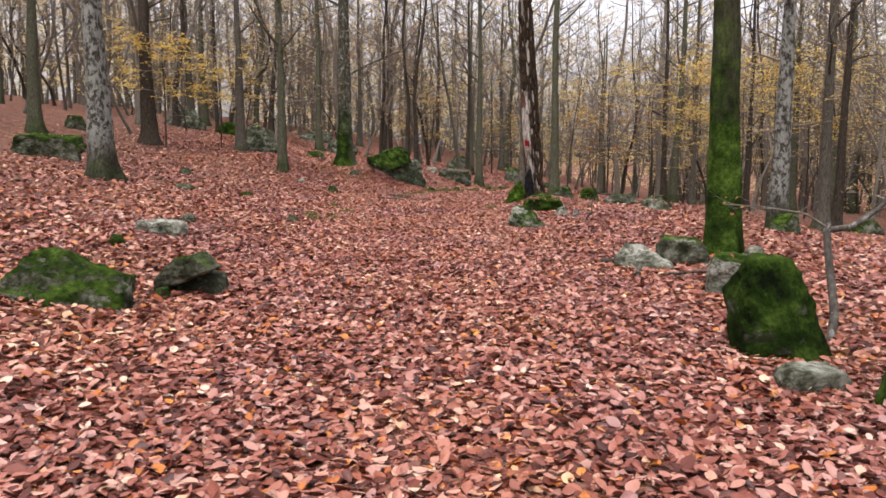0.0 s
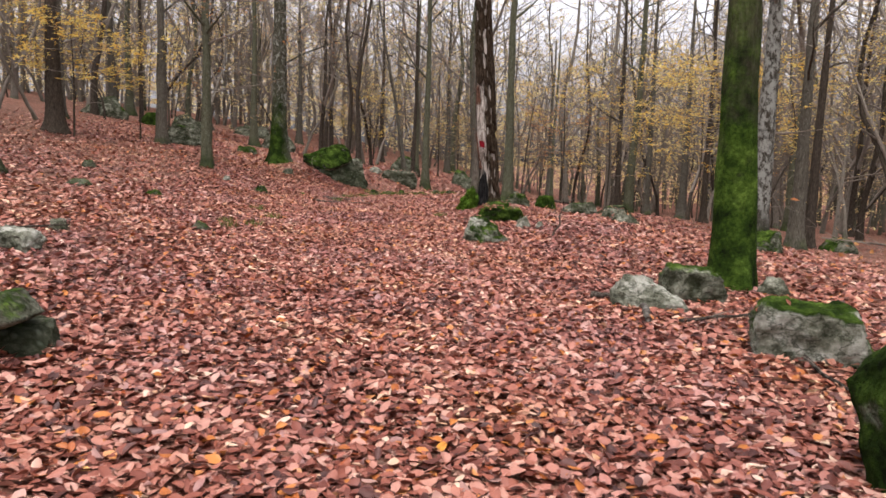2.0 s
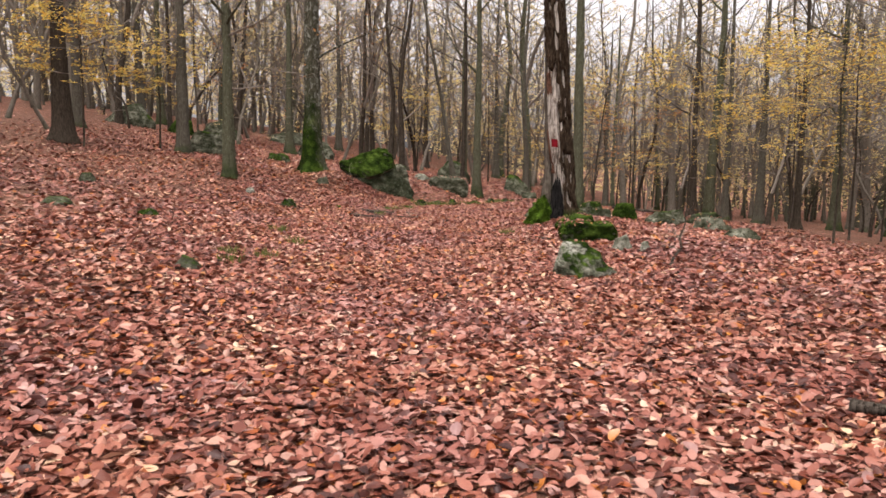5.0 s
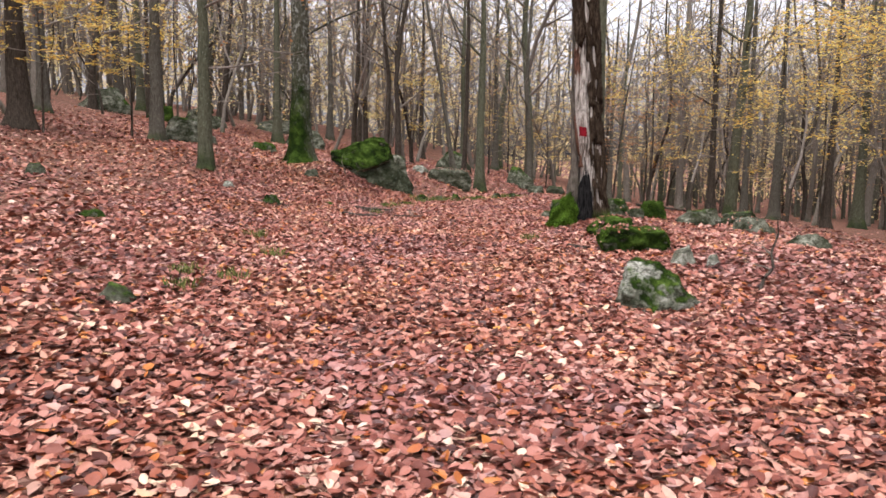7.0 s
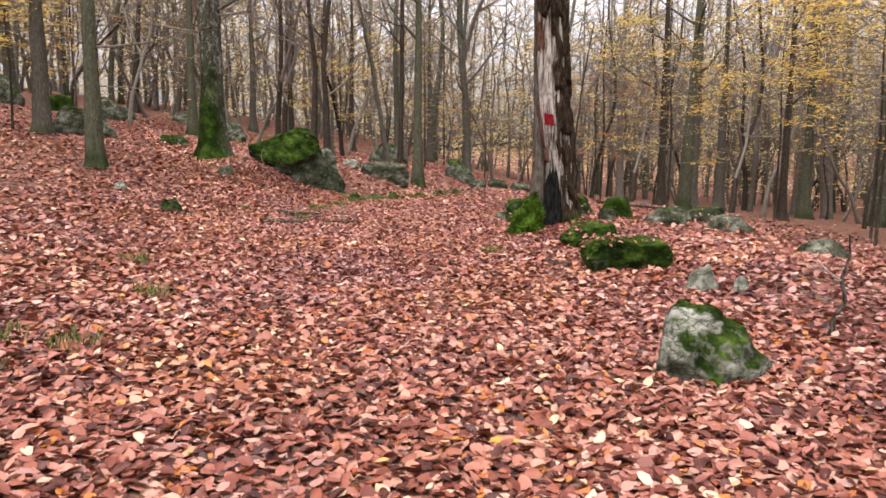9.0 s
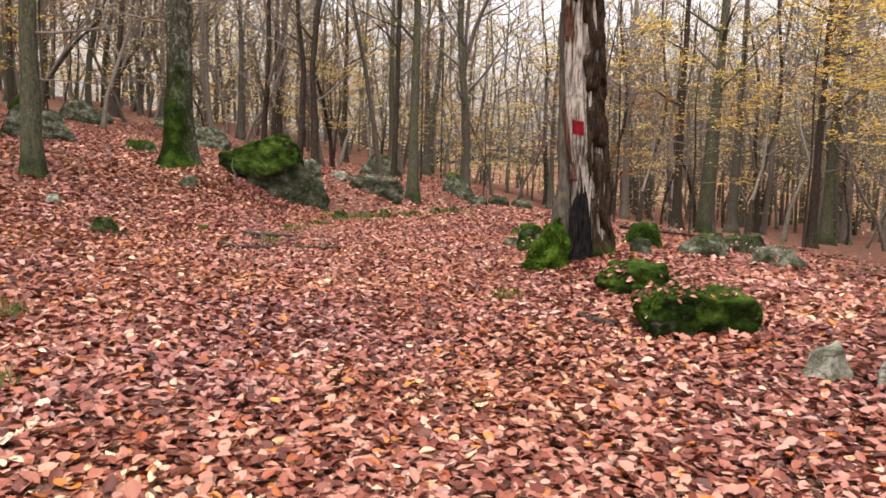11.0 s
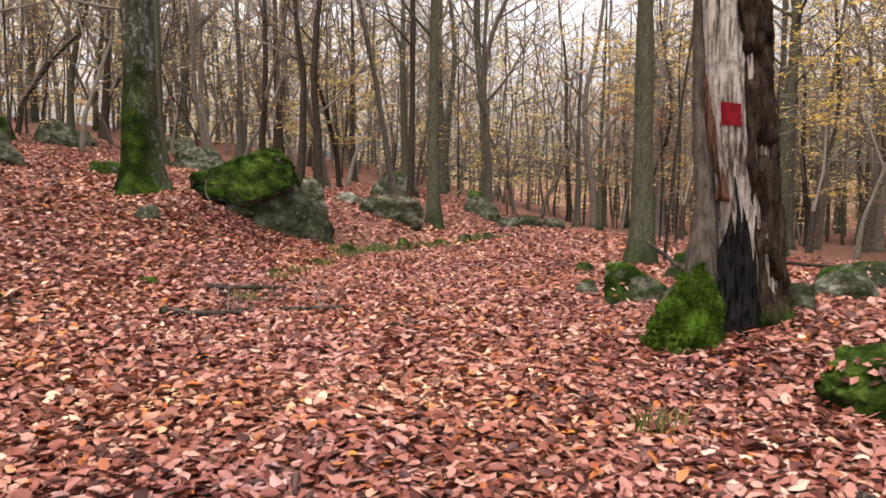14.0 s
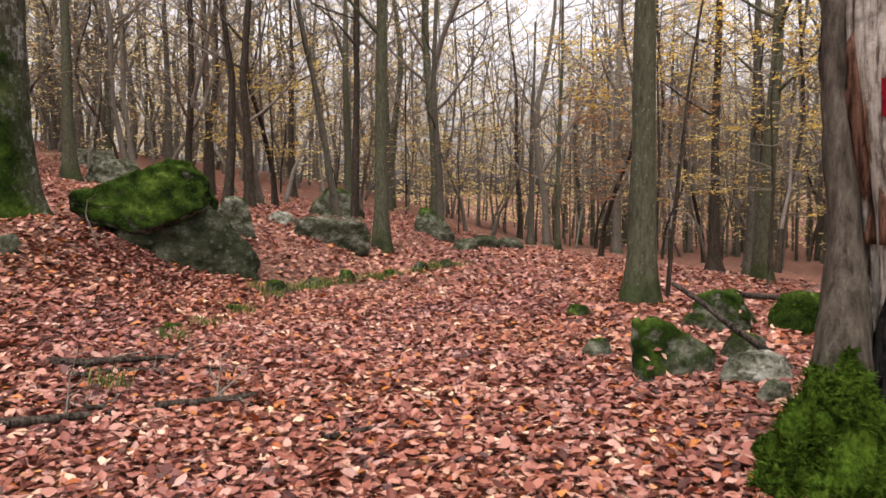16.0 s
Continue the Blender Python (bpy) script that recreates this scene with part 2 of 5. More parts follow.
def wood_material(name, dark, light, scale=1.0, rough=0.85):
    m, nt, b = nodes_of(name, rough)
    raw, vec = obj_vec(nt)
    g = noise_tex(nt, stretched(nt, vec, 22 * scale, 22 * scale, 1.6), 2.0, 6, 0.65)
    f = noise_tex(nt, vec, 6.0, 5, 0.7)
    col = ramp(nt, g, [(0.34, tuple(0.25 * c for c in dark)), (0.42, dark), (0.56, light)])
    col = mixc(nt, ramp(nt, f, [(0.5, (0, 0, 0)), (0.72, (0.75, 0.75, 0.75))]), col, tuple(0.45 * c for c in dark))
    nt.links.new(col, b.inputs["Base Color"])
    bump(nt, b, calc(nt, "ADD", g, f), 0.9, 0.03)
    return m


def moss_cushion():
    m, nt, b = nodes_of("moss_cushion", 0.95)
    raw, vec = obj_vec(nt)
    clump = noise_tex(nt, vec, 30.0, 6, 0.75)
    low = noise_tex(nt, vec, 6.0, 4)
    tone = calc(nt, "ADD", calc(nt, "MULTIPLY", clump, 0.6), calc(nt, "MULTIPLY", low, 0.4))
    nt.links.new(ramp(nt, tone, [(0.36, (0.004, 0.007, 0.002)), (0.47, (0.026, 0.048, 0.005)), (0.58, (0.062, 0.11, 0.012)), (0.7, (0.13, 0.20, 0.024))]), b.inputs["Base Color"])
    bump(nt, b, clump, 1.0, 0.04)
    return m


BARK_GREY = bark("grey_beech_bark", (0.0245, 0.0216, 0.0166), (0.0706, 0.0634, 0.049), (0.119, 0.108, 0.085), 0.0, 0.5, -0.1, moss_cap=0.5)
BARK_GREEN = bark("green_grey_beech_bark", (0.0252, 0.0252, 0.0155), (0.0666, 0.0666, 0.0429), (0.107, 0.107, 0.0725), 0.0, 0.8, 0.0, moss_cap=0.6)
BARK_LICHEN = bark("lichen_beech_bark", (0.0102, 0.0085, 0.00595), (0.0382, 0.034, 0.0255), (0.0935, 0.085, 0.0706), 0.75, 1.0, 0.0, 0.6, 0.35, 0.45, 1.3)
BARK_MOSS = bark("mossy_bark", (0.0162, 0.0135, 0.009), (0.0405, 0.0342, 0.0234), (0.0765, 0.0675, 0.0495), 0.0, 5.5, 0.05, 0.4, 0.1, moss_gain=1.5)
BARK_MOSS_LOW = bark("mossy_foot_bark", (0.0168, 0.0147, 0.0091), (0.0462, 0.0434, 0.0294), (0.098, 0.0952, 0.07), 0.4, 4.4, 0.0, 0.5, 0.2, open_side=0.4)
BARK_DARK = bark("dark_bark", (0.015, 0.0116, 0.00816), (0.0422, 0.0333, 0.0252), (0.0782, 0.0646, 0.0503), 0.0, 0.0, 0.0, 0.5, 0.1)
# Paler bark for trees far off: distance haze is put into its colour.
BARK_FAR = bark("pale_brown_grey_bark", (0.05, 0.042, 0.033), (0.125, 0.108, 0.087), (0.19, 0.168, 0.14), 0.0, 0.5, -0.1, moss_cap=0.4)
BARK_ROUGH = bark("furrowed_dead_bark", (0.006, 0.004, 0.0025), (0.034, 0.023, 0.015), (0.095, 0.070, 0.048), 0.0, 0.3, -0.1, 1.2, 0.0)
TWIG = bark("twig_bark", (0.07, 0.058, 0.047), (0.15, 0.128, 0.105), (0.23, 0.2, 0.168), 0, 0, 0, 0.2, 0.0)
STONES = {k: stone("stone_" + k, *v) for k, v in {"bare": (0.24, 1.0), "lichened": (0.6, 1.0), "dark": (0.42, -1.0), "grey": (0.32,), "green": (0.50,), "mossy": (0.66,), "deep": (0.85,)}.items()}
FLOOR = litter_ground()
LEAF = leaf_material("fallen_beech_leaf", LITTER, 0.12, 0.5, 0.35, 0.32)
GOLD = leaf_material("golden_beech_leaf", [(0.0, (0.46, 0.23, 0.04)), (0.35, (0.64, 0.41, 0.07)), (0.7, (0.70, 0.54, 0.14)), (1.0, (0.60, 0.57, 0.20))], 0.6)
RUST = leaf_material("rust_beech_leaf", [(0.0, (0.22, 0.09, 0.035)), (0.5, (0.38, 0.17, 0.06)), (1.0, (0.50, 0.28, 0.10))], 0.45)
BARE_WOOD = wood_material("weathered_bare_wood", (0.085, 0.066, 0.052), (0.34, 0.305, 0.265), 0.6)
ROT = wood_material("rotten_red_bark", (0.035, 0.018, 0.012), (0.12, 0.062, 0.042), 0.6)
STICK = wood_material("dead_branch_wood", (0.018, 0.014, 0.011), (0.07, 0.058, 0.047))
STEM_BARK = bark("brown_stem_bark", (0.02, 0.016, 0.012), (0.072, 0.060, 0.048), (0.145, 0.125, 0.10), 0.0, 0.55, 0.1, 0.9, 0.0)
BARK_PALE = bark("pale_sapling_bark", (0.026, 0.021, 0.017), (0.07, 0.062, 0.052), (0.14, 0.13, 0.112), 0.3, 0, 0, 0.3, 0.2)
CHAR = wood_material("charred_wood", (0.003, 0.003, 0.003), (0.016, 0.015, 0.014))
TAN = leaf_material("tan_beech_leaf", [(0.0, (0.42, 0.27, 0.13)), (0.35, (0.58, 0.44, 0.21)), (0.75, (0.68, 0.56, 0.27)), (1.0, (0.62, 0.59, 0.27))], 0.6)
MOSS = moss_cushion()
RED, _nt, _b = nodes_of("red_trail_paint", 0.6)
_raw, _vec = obj_vec(_nt)
_nt.links.new(ramp(_nt, noise_tex(_nt, _vec, 30.0, 5, 0.7), [(0.3, (0.06, 0.004, 0.006)), (0.6, (0.14, 0.008, 0.013))]), _b.inputs["Base Color"])
GRASS = leaf_material("grass_blade", [(0.0, (0.05, 0.08, 0.02)), (0.6, (0.10, 0.14, 0.035)), (1.0, (0.26, 0.24, 0.09))], 0.3)


# ---- helpers for meshes ----
def step(a, b, x):
    t = np.clip((x - a) / (b - a), 0, 1)
    return t * t * (3 - 2 * t)


def soft(x, k):
    return (x + np.sqrt(x * x + k)) / 2


def ground_z(x, y):
    """Height of the forest floor: a level track that bends to the right, a hillside on one hand, a hollow on the other."""
    x, y = np.asarray(x, float), np.asarray(y, float)
    mid = 0.21 * (np.sqrt((y - 30) ** 2 + 36) + (y - 30))
    mid = np.minimum(mid, 25)
    d = mid - 1.8 - x
    up = 0.13 * soft(d, 0.8) + 0.36 * step(24, 31, y) * step(0, 3.5, d) + 0.10 * soft(d - 12, 6) - 0.04
    up = 14 * (1 - np.exp(-up / 14))
    up = up + 0.2 * step(29, 32, y) * (1 - step(44, 48, y)) * step(0, 0.8, d)
    fall = 4 * (1 - np.exp(-0.125 * soft(x - 4.8, 1.5) / 4))
    down = 2.2 * (1 - np.exp(-0.04 * soft(y - 36, 8) / 2.2))
    knoll = 0.22 * np.exp(-((x - 5.2) ** 2 / 5 + (y - 18.5) ** 2 / 14))
    knoll = knoll + 0.26 * np.exp(-((x - 3.2) ** 2 / 1.2 + (y - 23.2) ** 2 / 2.5))
    knoll = knoll + 0.32 * np.exp(-((x + 3.0) ** 2 / 0.8 + (y - 30.7) ** 2 / 1.2))
    wave = 0.025 * np.sin(1.3 * x + 0.4 * y) * np.sin(0.9 * y - 0.5 * x) + 0.012 * np.sin(3.1 * x + 1.7) * np.sin(2.7 * y)
    return up - fall - down + knoll + wave


def gz(x, y):
    return float(ground_z(x, y))


def mesh_from(name, verts, faces, material, smooth=True):
    me = bpy.data.meshes.new(name)
    me.from_pydata([tuple(v) for v in verts], [], faces)
    if smooth:
        me.polygons.foreach_set("use_smooth", [True] * len(me.polygons))
    me.materials.append(material)
    me.update()
    return me


def part(name, me, parent, label=""):
    ob = new(name, me)
    ob.parent = parent
    return tagged(ob, label)


def empty(name, x, y, z, turn=0.0):
    ob = new(name)
    ob.matrix_world = pose(x, y, z, 0, 0, turn)
    return ob


def tube(acc, pts, radii, sides, cap=True):
    """Adds a round tube along pts to acc = (verts, faces)."""
    vs, fs = acc
    base = len(vs)
    n = len(pts)
    up = Vector((0.31, 0.2, 0.93))
    for i in range(n):
        d = (Vector(pts[min(i + 1, n - 1)]) - Vector(pts[max(i - 1, 0)])).normalized()
        side = d.cross(up if abs(d.dot(up)) < 0.95 else Vector((1, 0, 0))).normalized()
        other = d.cross(side)
        for k in range(sides):
            a = 2 * math.pi * k / sides
            vs.append(tuple(Vector(pts[i]) + radii[i] * (math.cos(a) * side + math.sin(a) * other)))
    for i in range(n - 1):
        for k in range(sides):
            a, b = base + i * sides + k, base + i * sides + (k + 1) % sides
            fs.append((a, a + sides, b + sides, b))
    if cap:
        fs.append(tuple(base + (n - 1) * sides + k for k in range(sides)))
        fs.append(tuple(base + k for k in reversed(range(sides))))


def leaf_pair(acc, p, d, length, rng, flat=1.3, up=None):
    """Adds one folded leaf of two faces."""
    vs, fs = acc
    d = Vector(d).normalized()
    n = Vector((rng.uniform(-flat, flat), rng.uniform(-flat, flat), 1))
    n = (n + up * 2.5 if up else n).normalized()
    side = d.cross(n).normalized() * length * 0.33
    n = side.cross(d).normalized()
    b = len(vs)
    p = Vector(p)
    vs.extend(tuple(q) for q in (p, p + d * length * 0.5 + side + n * length * 0.1, p + d * length, p + d * length * 0.5 - side + n * length * 0.1))
    fs.append((b, b + 1, b + 2))
    fs.append((b, b + 2, b + 3))


def grow(wood, leaves, start, d, length, radius, depth, rng, leafy, droop=0.0, sides=4, kids=5, leaf=0.09, spray=1.0):
    """A wandering branch with smaller ones along it, and leaves on the last twigs."""
    pts, radii = [Vector(start)], [radius]
    d = Vector(d).normalized()
    if depth < 2 and spray < 1:
        d = Vector((d.x, d.y, d.z * spray)).normalized()
    segs = (1, 3, 5)[min(depth, 2)]
    for i in range(segs):
        d = (d + Vector((rng.uniform(-1, 1), rng.uniform(-1, 1), rng.uniform(-0.7, 0.9) - droop)) * 0.2).normalized()
        pts.append(pts[-1] + d * length / segs)
        radii.append(radius * (1 - 0.85 * (i + 1) / segs))
    tube(wood, pts, radii, sides if depth >= 2 else 3, cap=False)
    if depth == 0:
        if leaves is not None:
            for i in range(1, len(pts)):
                for _ in range(5):
                    if rng.random() < leafy:
                        q = pts[i - 1].lerp(pts[i], rng.random())
                        leaf_pair(leaves, q, (d.x + rng.uniform(-1, 1), d.y + rng.uniform(-1, 1), rng.uniform(-0.3, 0.1)), leaf * rng.uniform(0.7, 1.3), rng, 1.3 * spray)
        return
    for k in range(kids):
        f = 0.25 + 0.75 * (k + rng.random()) / kids
        i = min(int(f * segs), segs - 1)
        p = pts[i].lerp(pts[i + 1], f * segs - i)
        along = (pts[i + 1] - pts[i]).normalized()
        out = Vector((rng.uniform(-1, 1), rng.uniform(-1, 1), rng.uniform(-0.5, 0.6) - droop)).normalized()
        grow(wood, leaves, p, along * 0.7 + out * 0.8, length * rng.uniform(0.35, 0.6) * (1.15 - 0.5 * f), radius * 0.45, depth - 1, rng, leafy, droop, sides, max(3, kids - 1), leaf, spray)


def trunk_mesh(name, path, radii, sides, material, seed, flare=0.5, lobes=5, rough=0.03, ring=0.22):
    """A trunk through the points of path: flared roots at the foot, uneven bark all over."""
    path = [Vector(p) for p in path]
    zs = [p.z for p in path]
    top = zs[-1]
    heights = [-0.25, -0.1, 0.0, 0.06, 0.13, 0.22, 0.34, 0.5]
    while heights[-1] < top:
        heights.append(heights[-1] + ring * (1 + heights[-1] * 0.12))
    heights[-1] = top
    vs, fs = [], []
    ph = seed * 1.7
    for z in heights:
        zz = max(z, zs[0])
        i = max(k for k in range(len(zs)) if zs[k] <= zz + 1e-6)
        j = min(i + 1, len(zs) - 1)
        f = 0 if j == i else (zz - zs[i]) / (zs[j] - zs[i])
        f2 = f * f * (3 - 2 * f)
        c = path[i].lerp(path[j], 0.5 * f + 0.5 * f2)
        r = radii[i] * (1 - f) + radii[j] * f
        grow_foot = math.exp(-max(z, 0) / 0.33)
        for k in range(sides):
            a = 2 * math.pi * k / sides
            lobe = 1 + 0.55 * math.cos(lobes * a + ph) + 0.3 * math.cos((lobes - 2) * a + 2.1 * ph)
            rr = r * (1 + flare * grow_foot * max(lobe, 0.15))
            q = Vector((math.cos(a), math.sin(a), 0))
            nz = noise.noise(Vector((q.x * 1.6 + seed, q.y * 1.6, z * 0.9))) + 0.5 * noise.noise(Vector((q.x * 5 + seed, q.y * 5, z * 2.2)))
            rr += rough * nz * (1 + 2 * r)
            vs.append((c.x + q.x * rr, c.y + q.y * rr, z))
    for i in range(len(heights) - 1):
        for k in range(sides):
            a, b = i * sides + k, i * sides + (k + 1) % sides
            fs.append((a, b, b + sides, a + sides))
    fs.append(tuple((len(heights) - 1) * sides + k for k in range(sides)))
    return mesh_from(name, vs, fs, material)


def tree(x, y, dia, material, label, height=13.0, lean=(0.0, 0.0), bend=0.0, seed=1, first=4.0, limbs=7, leafy=0.0, leaf_mat=None, flare=0.5,
         sides=16, lobes=5, kids=4, extra=(), group="standing trees", rough=0.025, depth=2, reach=1.0):
    """A tree as a thing: trunk, each limb, twigs and what leaves are left. extra: (height, direction, length, radius) of limbs that are plainly seen."""
    rng = random.Random(seed)
    root = empty("tree", x, y, gz(x, y))
    tagged(root, label, "tree", group)
    n = 7
    path, radii = [], []
    for i in range(n + 1):
        f = i / n
        z = height * f
        sway = bend * math.sin(2.2 * f * math.pi + seed) * min(z, 4) * 0.25
        path.append((lean[0] * z + sway, lean[1] * z + 0.6 * sway, z))
        radii.append(0.5 * dia * (1.0 - 0.2 * min(1, z / 3)) * (1 - 0.72 * f))
    part("trunk", trunk_mesh("trunk", path, radii, sides, material, seed, flare, lobes, rough), root)

    def at(z):
        f = min(z / height, 0.999) * n
        i = int(f)
        return Vector(path[i]).lerp(Vector(path[i + 1]), f - i), radii[i]

    leaves = ([], [])
    twigs = ([], [])
    plan = [(z, d, l, r, 1) for z, d, l, r in extra]
    for k in range(limbs):
        z = first + (height * 0.97 - first) * (k + rng.random()) / limbs
        a = rng.uniform(0, 6.283)
        plan.append((z, (math.cos(a), math.sin(a), rng.uniform(0.25, 0.9)), reach * height * rng.uniform(0.16, 0.27), None, depth))
    for z, d, l, r, dep in plan:
        p, tr = at(z)
        r = r or min(tr * 0.42, 0.012 + 0.008 * z)
        wood = ([], [])
        pts, rad = [p], [r]
        dv = Vector(d).normalized()
        for i in range(6):
            dv = (dv + Vector((rng.uniform(-1, 1), rng.uniform(-1, 1), rng.uniform(-0.6, 0.8))) * 0.14).normalized()
            pts.append(pts[-1] + dv * l / 6)
            rad.append(r * (1 - 0.88 * (i + 1) / 6))
        tube(wood, pts, rad, 6, cap=False)
        part("limb", mesh_from("limb", *wood, material if dep > 1 else TWIG), root)
        for k in range(kids + 1):
            f = 0.2 + 0.8 * (k + rng.random()) / (kids + 1)
            i = min(int(f * 6), 5)
            q = pts[i].lerp(pts[i + 1], f * 6 - i)
            along = (pts[i + 1] - pts[i]).normalized()
            out = Vector((rng.uniform(-1, 1), rng.uniform(-1, 1), rng.uniform(-0.4, 0.6))).normalized()
            grow(twigs, leaves, q, along * 0.6 + out * 0.8, l * rng.uniform(0.3, 0.55), r * 0.4, dep - 1, rng, leafy, 0.0, 4, kids)
    if twigs[0]:
        tagged(part("crown", mesh_from("crown", *twigs, TWIG), root), kind="stuff")
    if leaves[0]:
        tagged(part("foliage", mesh_from("foliage", *leaves, leaf_mat or GOLD, False), root, "yellow autumn leaves"), kind="stuff")
    return root


def hull_rock(points, seed, rough=0.06, cuts=3):
    """A stone: the hull of a few corners, subdivided, slightly rounded and broken up by noise."""
    bm = bmesh.new()
    for p in points:
        bm.verts.new(p)
    res = bmesh.ops.convex_hull(bm, input=bm.verts)
    loose = [v for v in bm.verts if not v.link_faces]
    bmesh.ops.delete(bm, geom=loose, context="VERTS")
    for i in range(cuts):
        bmesh.ops.subdivide_edges(bm, edges=bm.edges, cuts=1, use_grid_fill=True)
        if i < 2:
            bmesh.ops.triangulate(bm, faces=bm.faces)
        if 0 < i < 3:
            bmesh.ops.smooth_vert(bm, verts=bm.verts, factor=0.16, use_axis_x=True, use_axis_y=True, use_axis_z=True)
    bm.normal_update()
    size = max((v.co.length for v in bm.verts), default=1)
    for v in bm.verts:
        q = v.co / size
        n1 = noise.noise(q * 2.4 + Vector((seed, 0, 0)))
        n2 = noise.noise(q * 6.5 + Vector((0, seed, 0)))
        ledge = abs(noise.noise(Vector((q.x * 2, q.y * 2, q.z * 7)) + Vector((seed, seed, 0))))
        n3 = noise.noise(q * 17 + Vector((0, 0, seed)))
        v.co += v.normal * size * rough * (1.2 * n1 + 0.75 * n2 + 0.55 * n3 - 0.7 * ledge)
    me = bpy.data.meshes.new("stone")
    bm.to_mesh(me)
    bm.free()
    return me


def strew(ob, count, seed, steep=0.35):
    """Fallen leaves lying on top of a stone."""
    rng = random.Random(seed)
    tops = [p for p in ob.data.polygons if p.normal.z > steep]
    if not tops:
        return
    acc = ([], [])
    m = ob.matrix_world
    for k in range(count):
        p = rng.choice(tops)
        if noise.noise(p.center * 3.5 + Vector((seed, 0, 0))) < -0.1 and rng.random() < 0.85:
            continue
        c = m @ p.center
        n = (m.to_3x3() @ p.normal).normalized()
        d = n.cross(Vector((rng.uniform(-1, 1), rng.uniform(-1, 1), rng.uniform(-1, 1)))).normalized()
        leaf_pair(acc, c + n * rng.uniform(0.012, 0.032) - d * 0.04 + d.cross(n) * rng.uniform(-0.04, 0.04), d, rng.uniform(0.055, 0.08), rng, 0.2, n)
    tagged(new("leaf_litter", mesh_from("leaf_litter", *acc, LEAF, False)), "few fallen beech leaves lying on a stone", "leaf litter", "", "stuff")


def fuzz(ob, count, seed, length=0.03, low=-0.2):
    """Short moss shoots standing out of a thing's upper faces, as a part of it."""
    rng = random.Random(seed)
    tops = [p for p in ob.data.polygons if p.normal.z > low]
    vs, fs = [], []
    for k in range(count):
        p = rng.choice(tops)
        a, b = ob.data.vertices[p.vertices[0]].co, ob.data.vertices[p.vertices[-1]].co
        c = p.center.lerp(a.lerp(b, rng.random()), rng.random() * 0.8)
        if noise.noise(c * 6 + Vector((seed, 0, 0))) < -0.12:
            continue
        d = (p.normal + Vector((rng.uniform(-1, 1), rng.uniform(-1, 1), rng.uniform(-0.6, 0.8))) * 0.7).normalized() * length * rng.uniform(0.5, 1.3)
        s = d.orthogonal().normalized() * 0.006
        i = len(vs)
        vs += [c - s, c + s, c + d]
        fs.append((i, i + 1, i + 2))
    me = mesh_from("moss_fuzz", vs, fs, MOSS, False)
    tagged(part("moss_fuzz", me, ob, "short green moss shoots"), kind="stuff")


def rock(x, y, w, h, kind, label, seed, deep=None, turn=0.0, sink=0.12, shape=(), rough=0.06, cuts=0, group="", name="rock", strewn=0):
    """A stone lying in the litter, w wide and h high above it. shape: corners in units of w, depth and h, or none for a random block."""
    rng = random.Random(seed * 13 + 5)
    deep = deep or w * 0.75
    if not shape:
        shape = []
        for k in range(9):
            a = 6.283 * (k + rng.uniform(-0.3, 0.3)) / 9
            shape.append((0.5 * math.cos(a) * rng.uniform(0.82, 1.08), 0.5 * math.sin(a) * rng.uniform(0.82, 1.08), rng.uniform(-0.1, 0.3)))
        for k in range(6):
            a = 6.283 * (k + rng.uniform(-0.4, 0.4)) / 6
            shape.append((0.33 * math.cos(a) * rng.uniform(0.6, 1.15), 0.33 * math.sin(a) * rng.uniform(0.6, 1.15), rng.uniform(0.72, 1.05)))
    pts = [(a * w, b * deep, c * h) for a, b, c in shape]
    pts += [(a * w * 0.9, b * deep * 0.9, -0.35 * h - sink) for a, b, c in shape if c < 0.5]
    me = hull_rock(pts, seed, rough, cuts or (4 if w > 0.7 and y < 22 else 3 if y < 40 else 2))
    me.materials.append(STONES[kind])
    me.polygons.foreach_set("use_smooth", [True] * len(me.polygons))
    ob = new(name, me)
    ob.matrix_world = pose(x, y, gz(x, y), 0, 0, turn)
    tagged(ob, label, "rock", group)
    if strewn:
        strew(ob, strewn, seed)
    return ob


# ---- ground ----
def lines(lo, hi, fine_lo, fine_hi, fine):
    """Grid lines: even ones in the middle, wider and wider ones outwards."""
    mid = list(np.arange(fine_lo, fine_hi + 1e-6, fine))
    s, a = fine, fine_hi
    while a < hi:
        s *= 1.22
        a += s
        mid.append(min(a, hi))
    s, a = fine, fine_lo
    while a > lo:
        s *= 1.22
        a -= s
        mid.insert(0, max(a, lo))
    return np.array(mid)


gx, gy = lines(-700, 700, -12, 14, 0.25), lines(-700, 900, 0, 50, 0.25)
GX, GY = np.meshgrid(gx, gy)
GZ = ground_z(GX, GY)
gw = len(gx)
ground_faces = [(j * gw + i, j * gw + i + 1, (j + 1) * gw + i + 1, (j + 1) * gw + i) for j in range(len(gy) - 1) for i in range(gw - 1)]
ground = new("ground", mesh_from("ground", np.stack([GX, GY, GZ], -1).reshape(-1, 3), ground_faces, FLOOR))
tagged(ground, "sloping forest floor deep in fallen red-brown beech leaves", "forest floor", "", "structure")


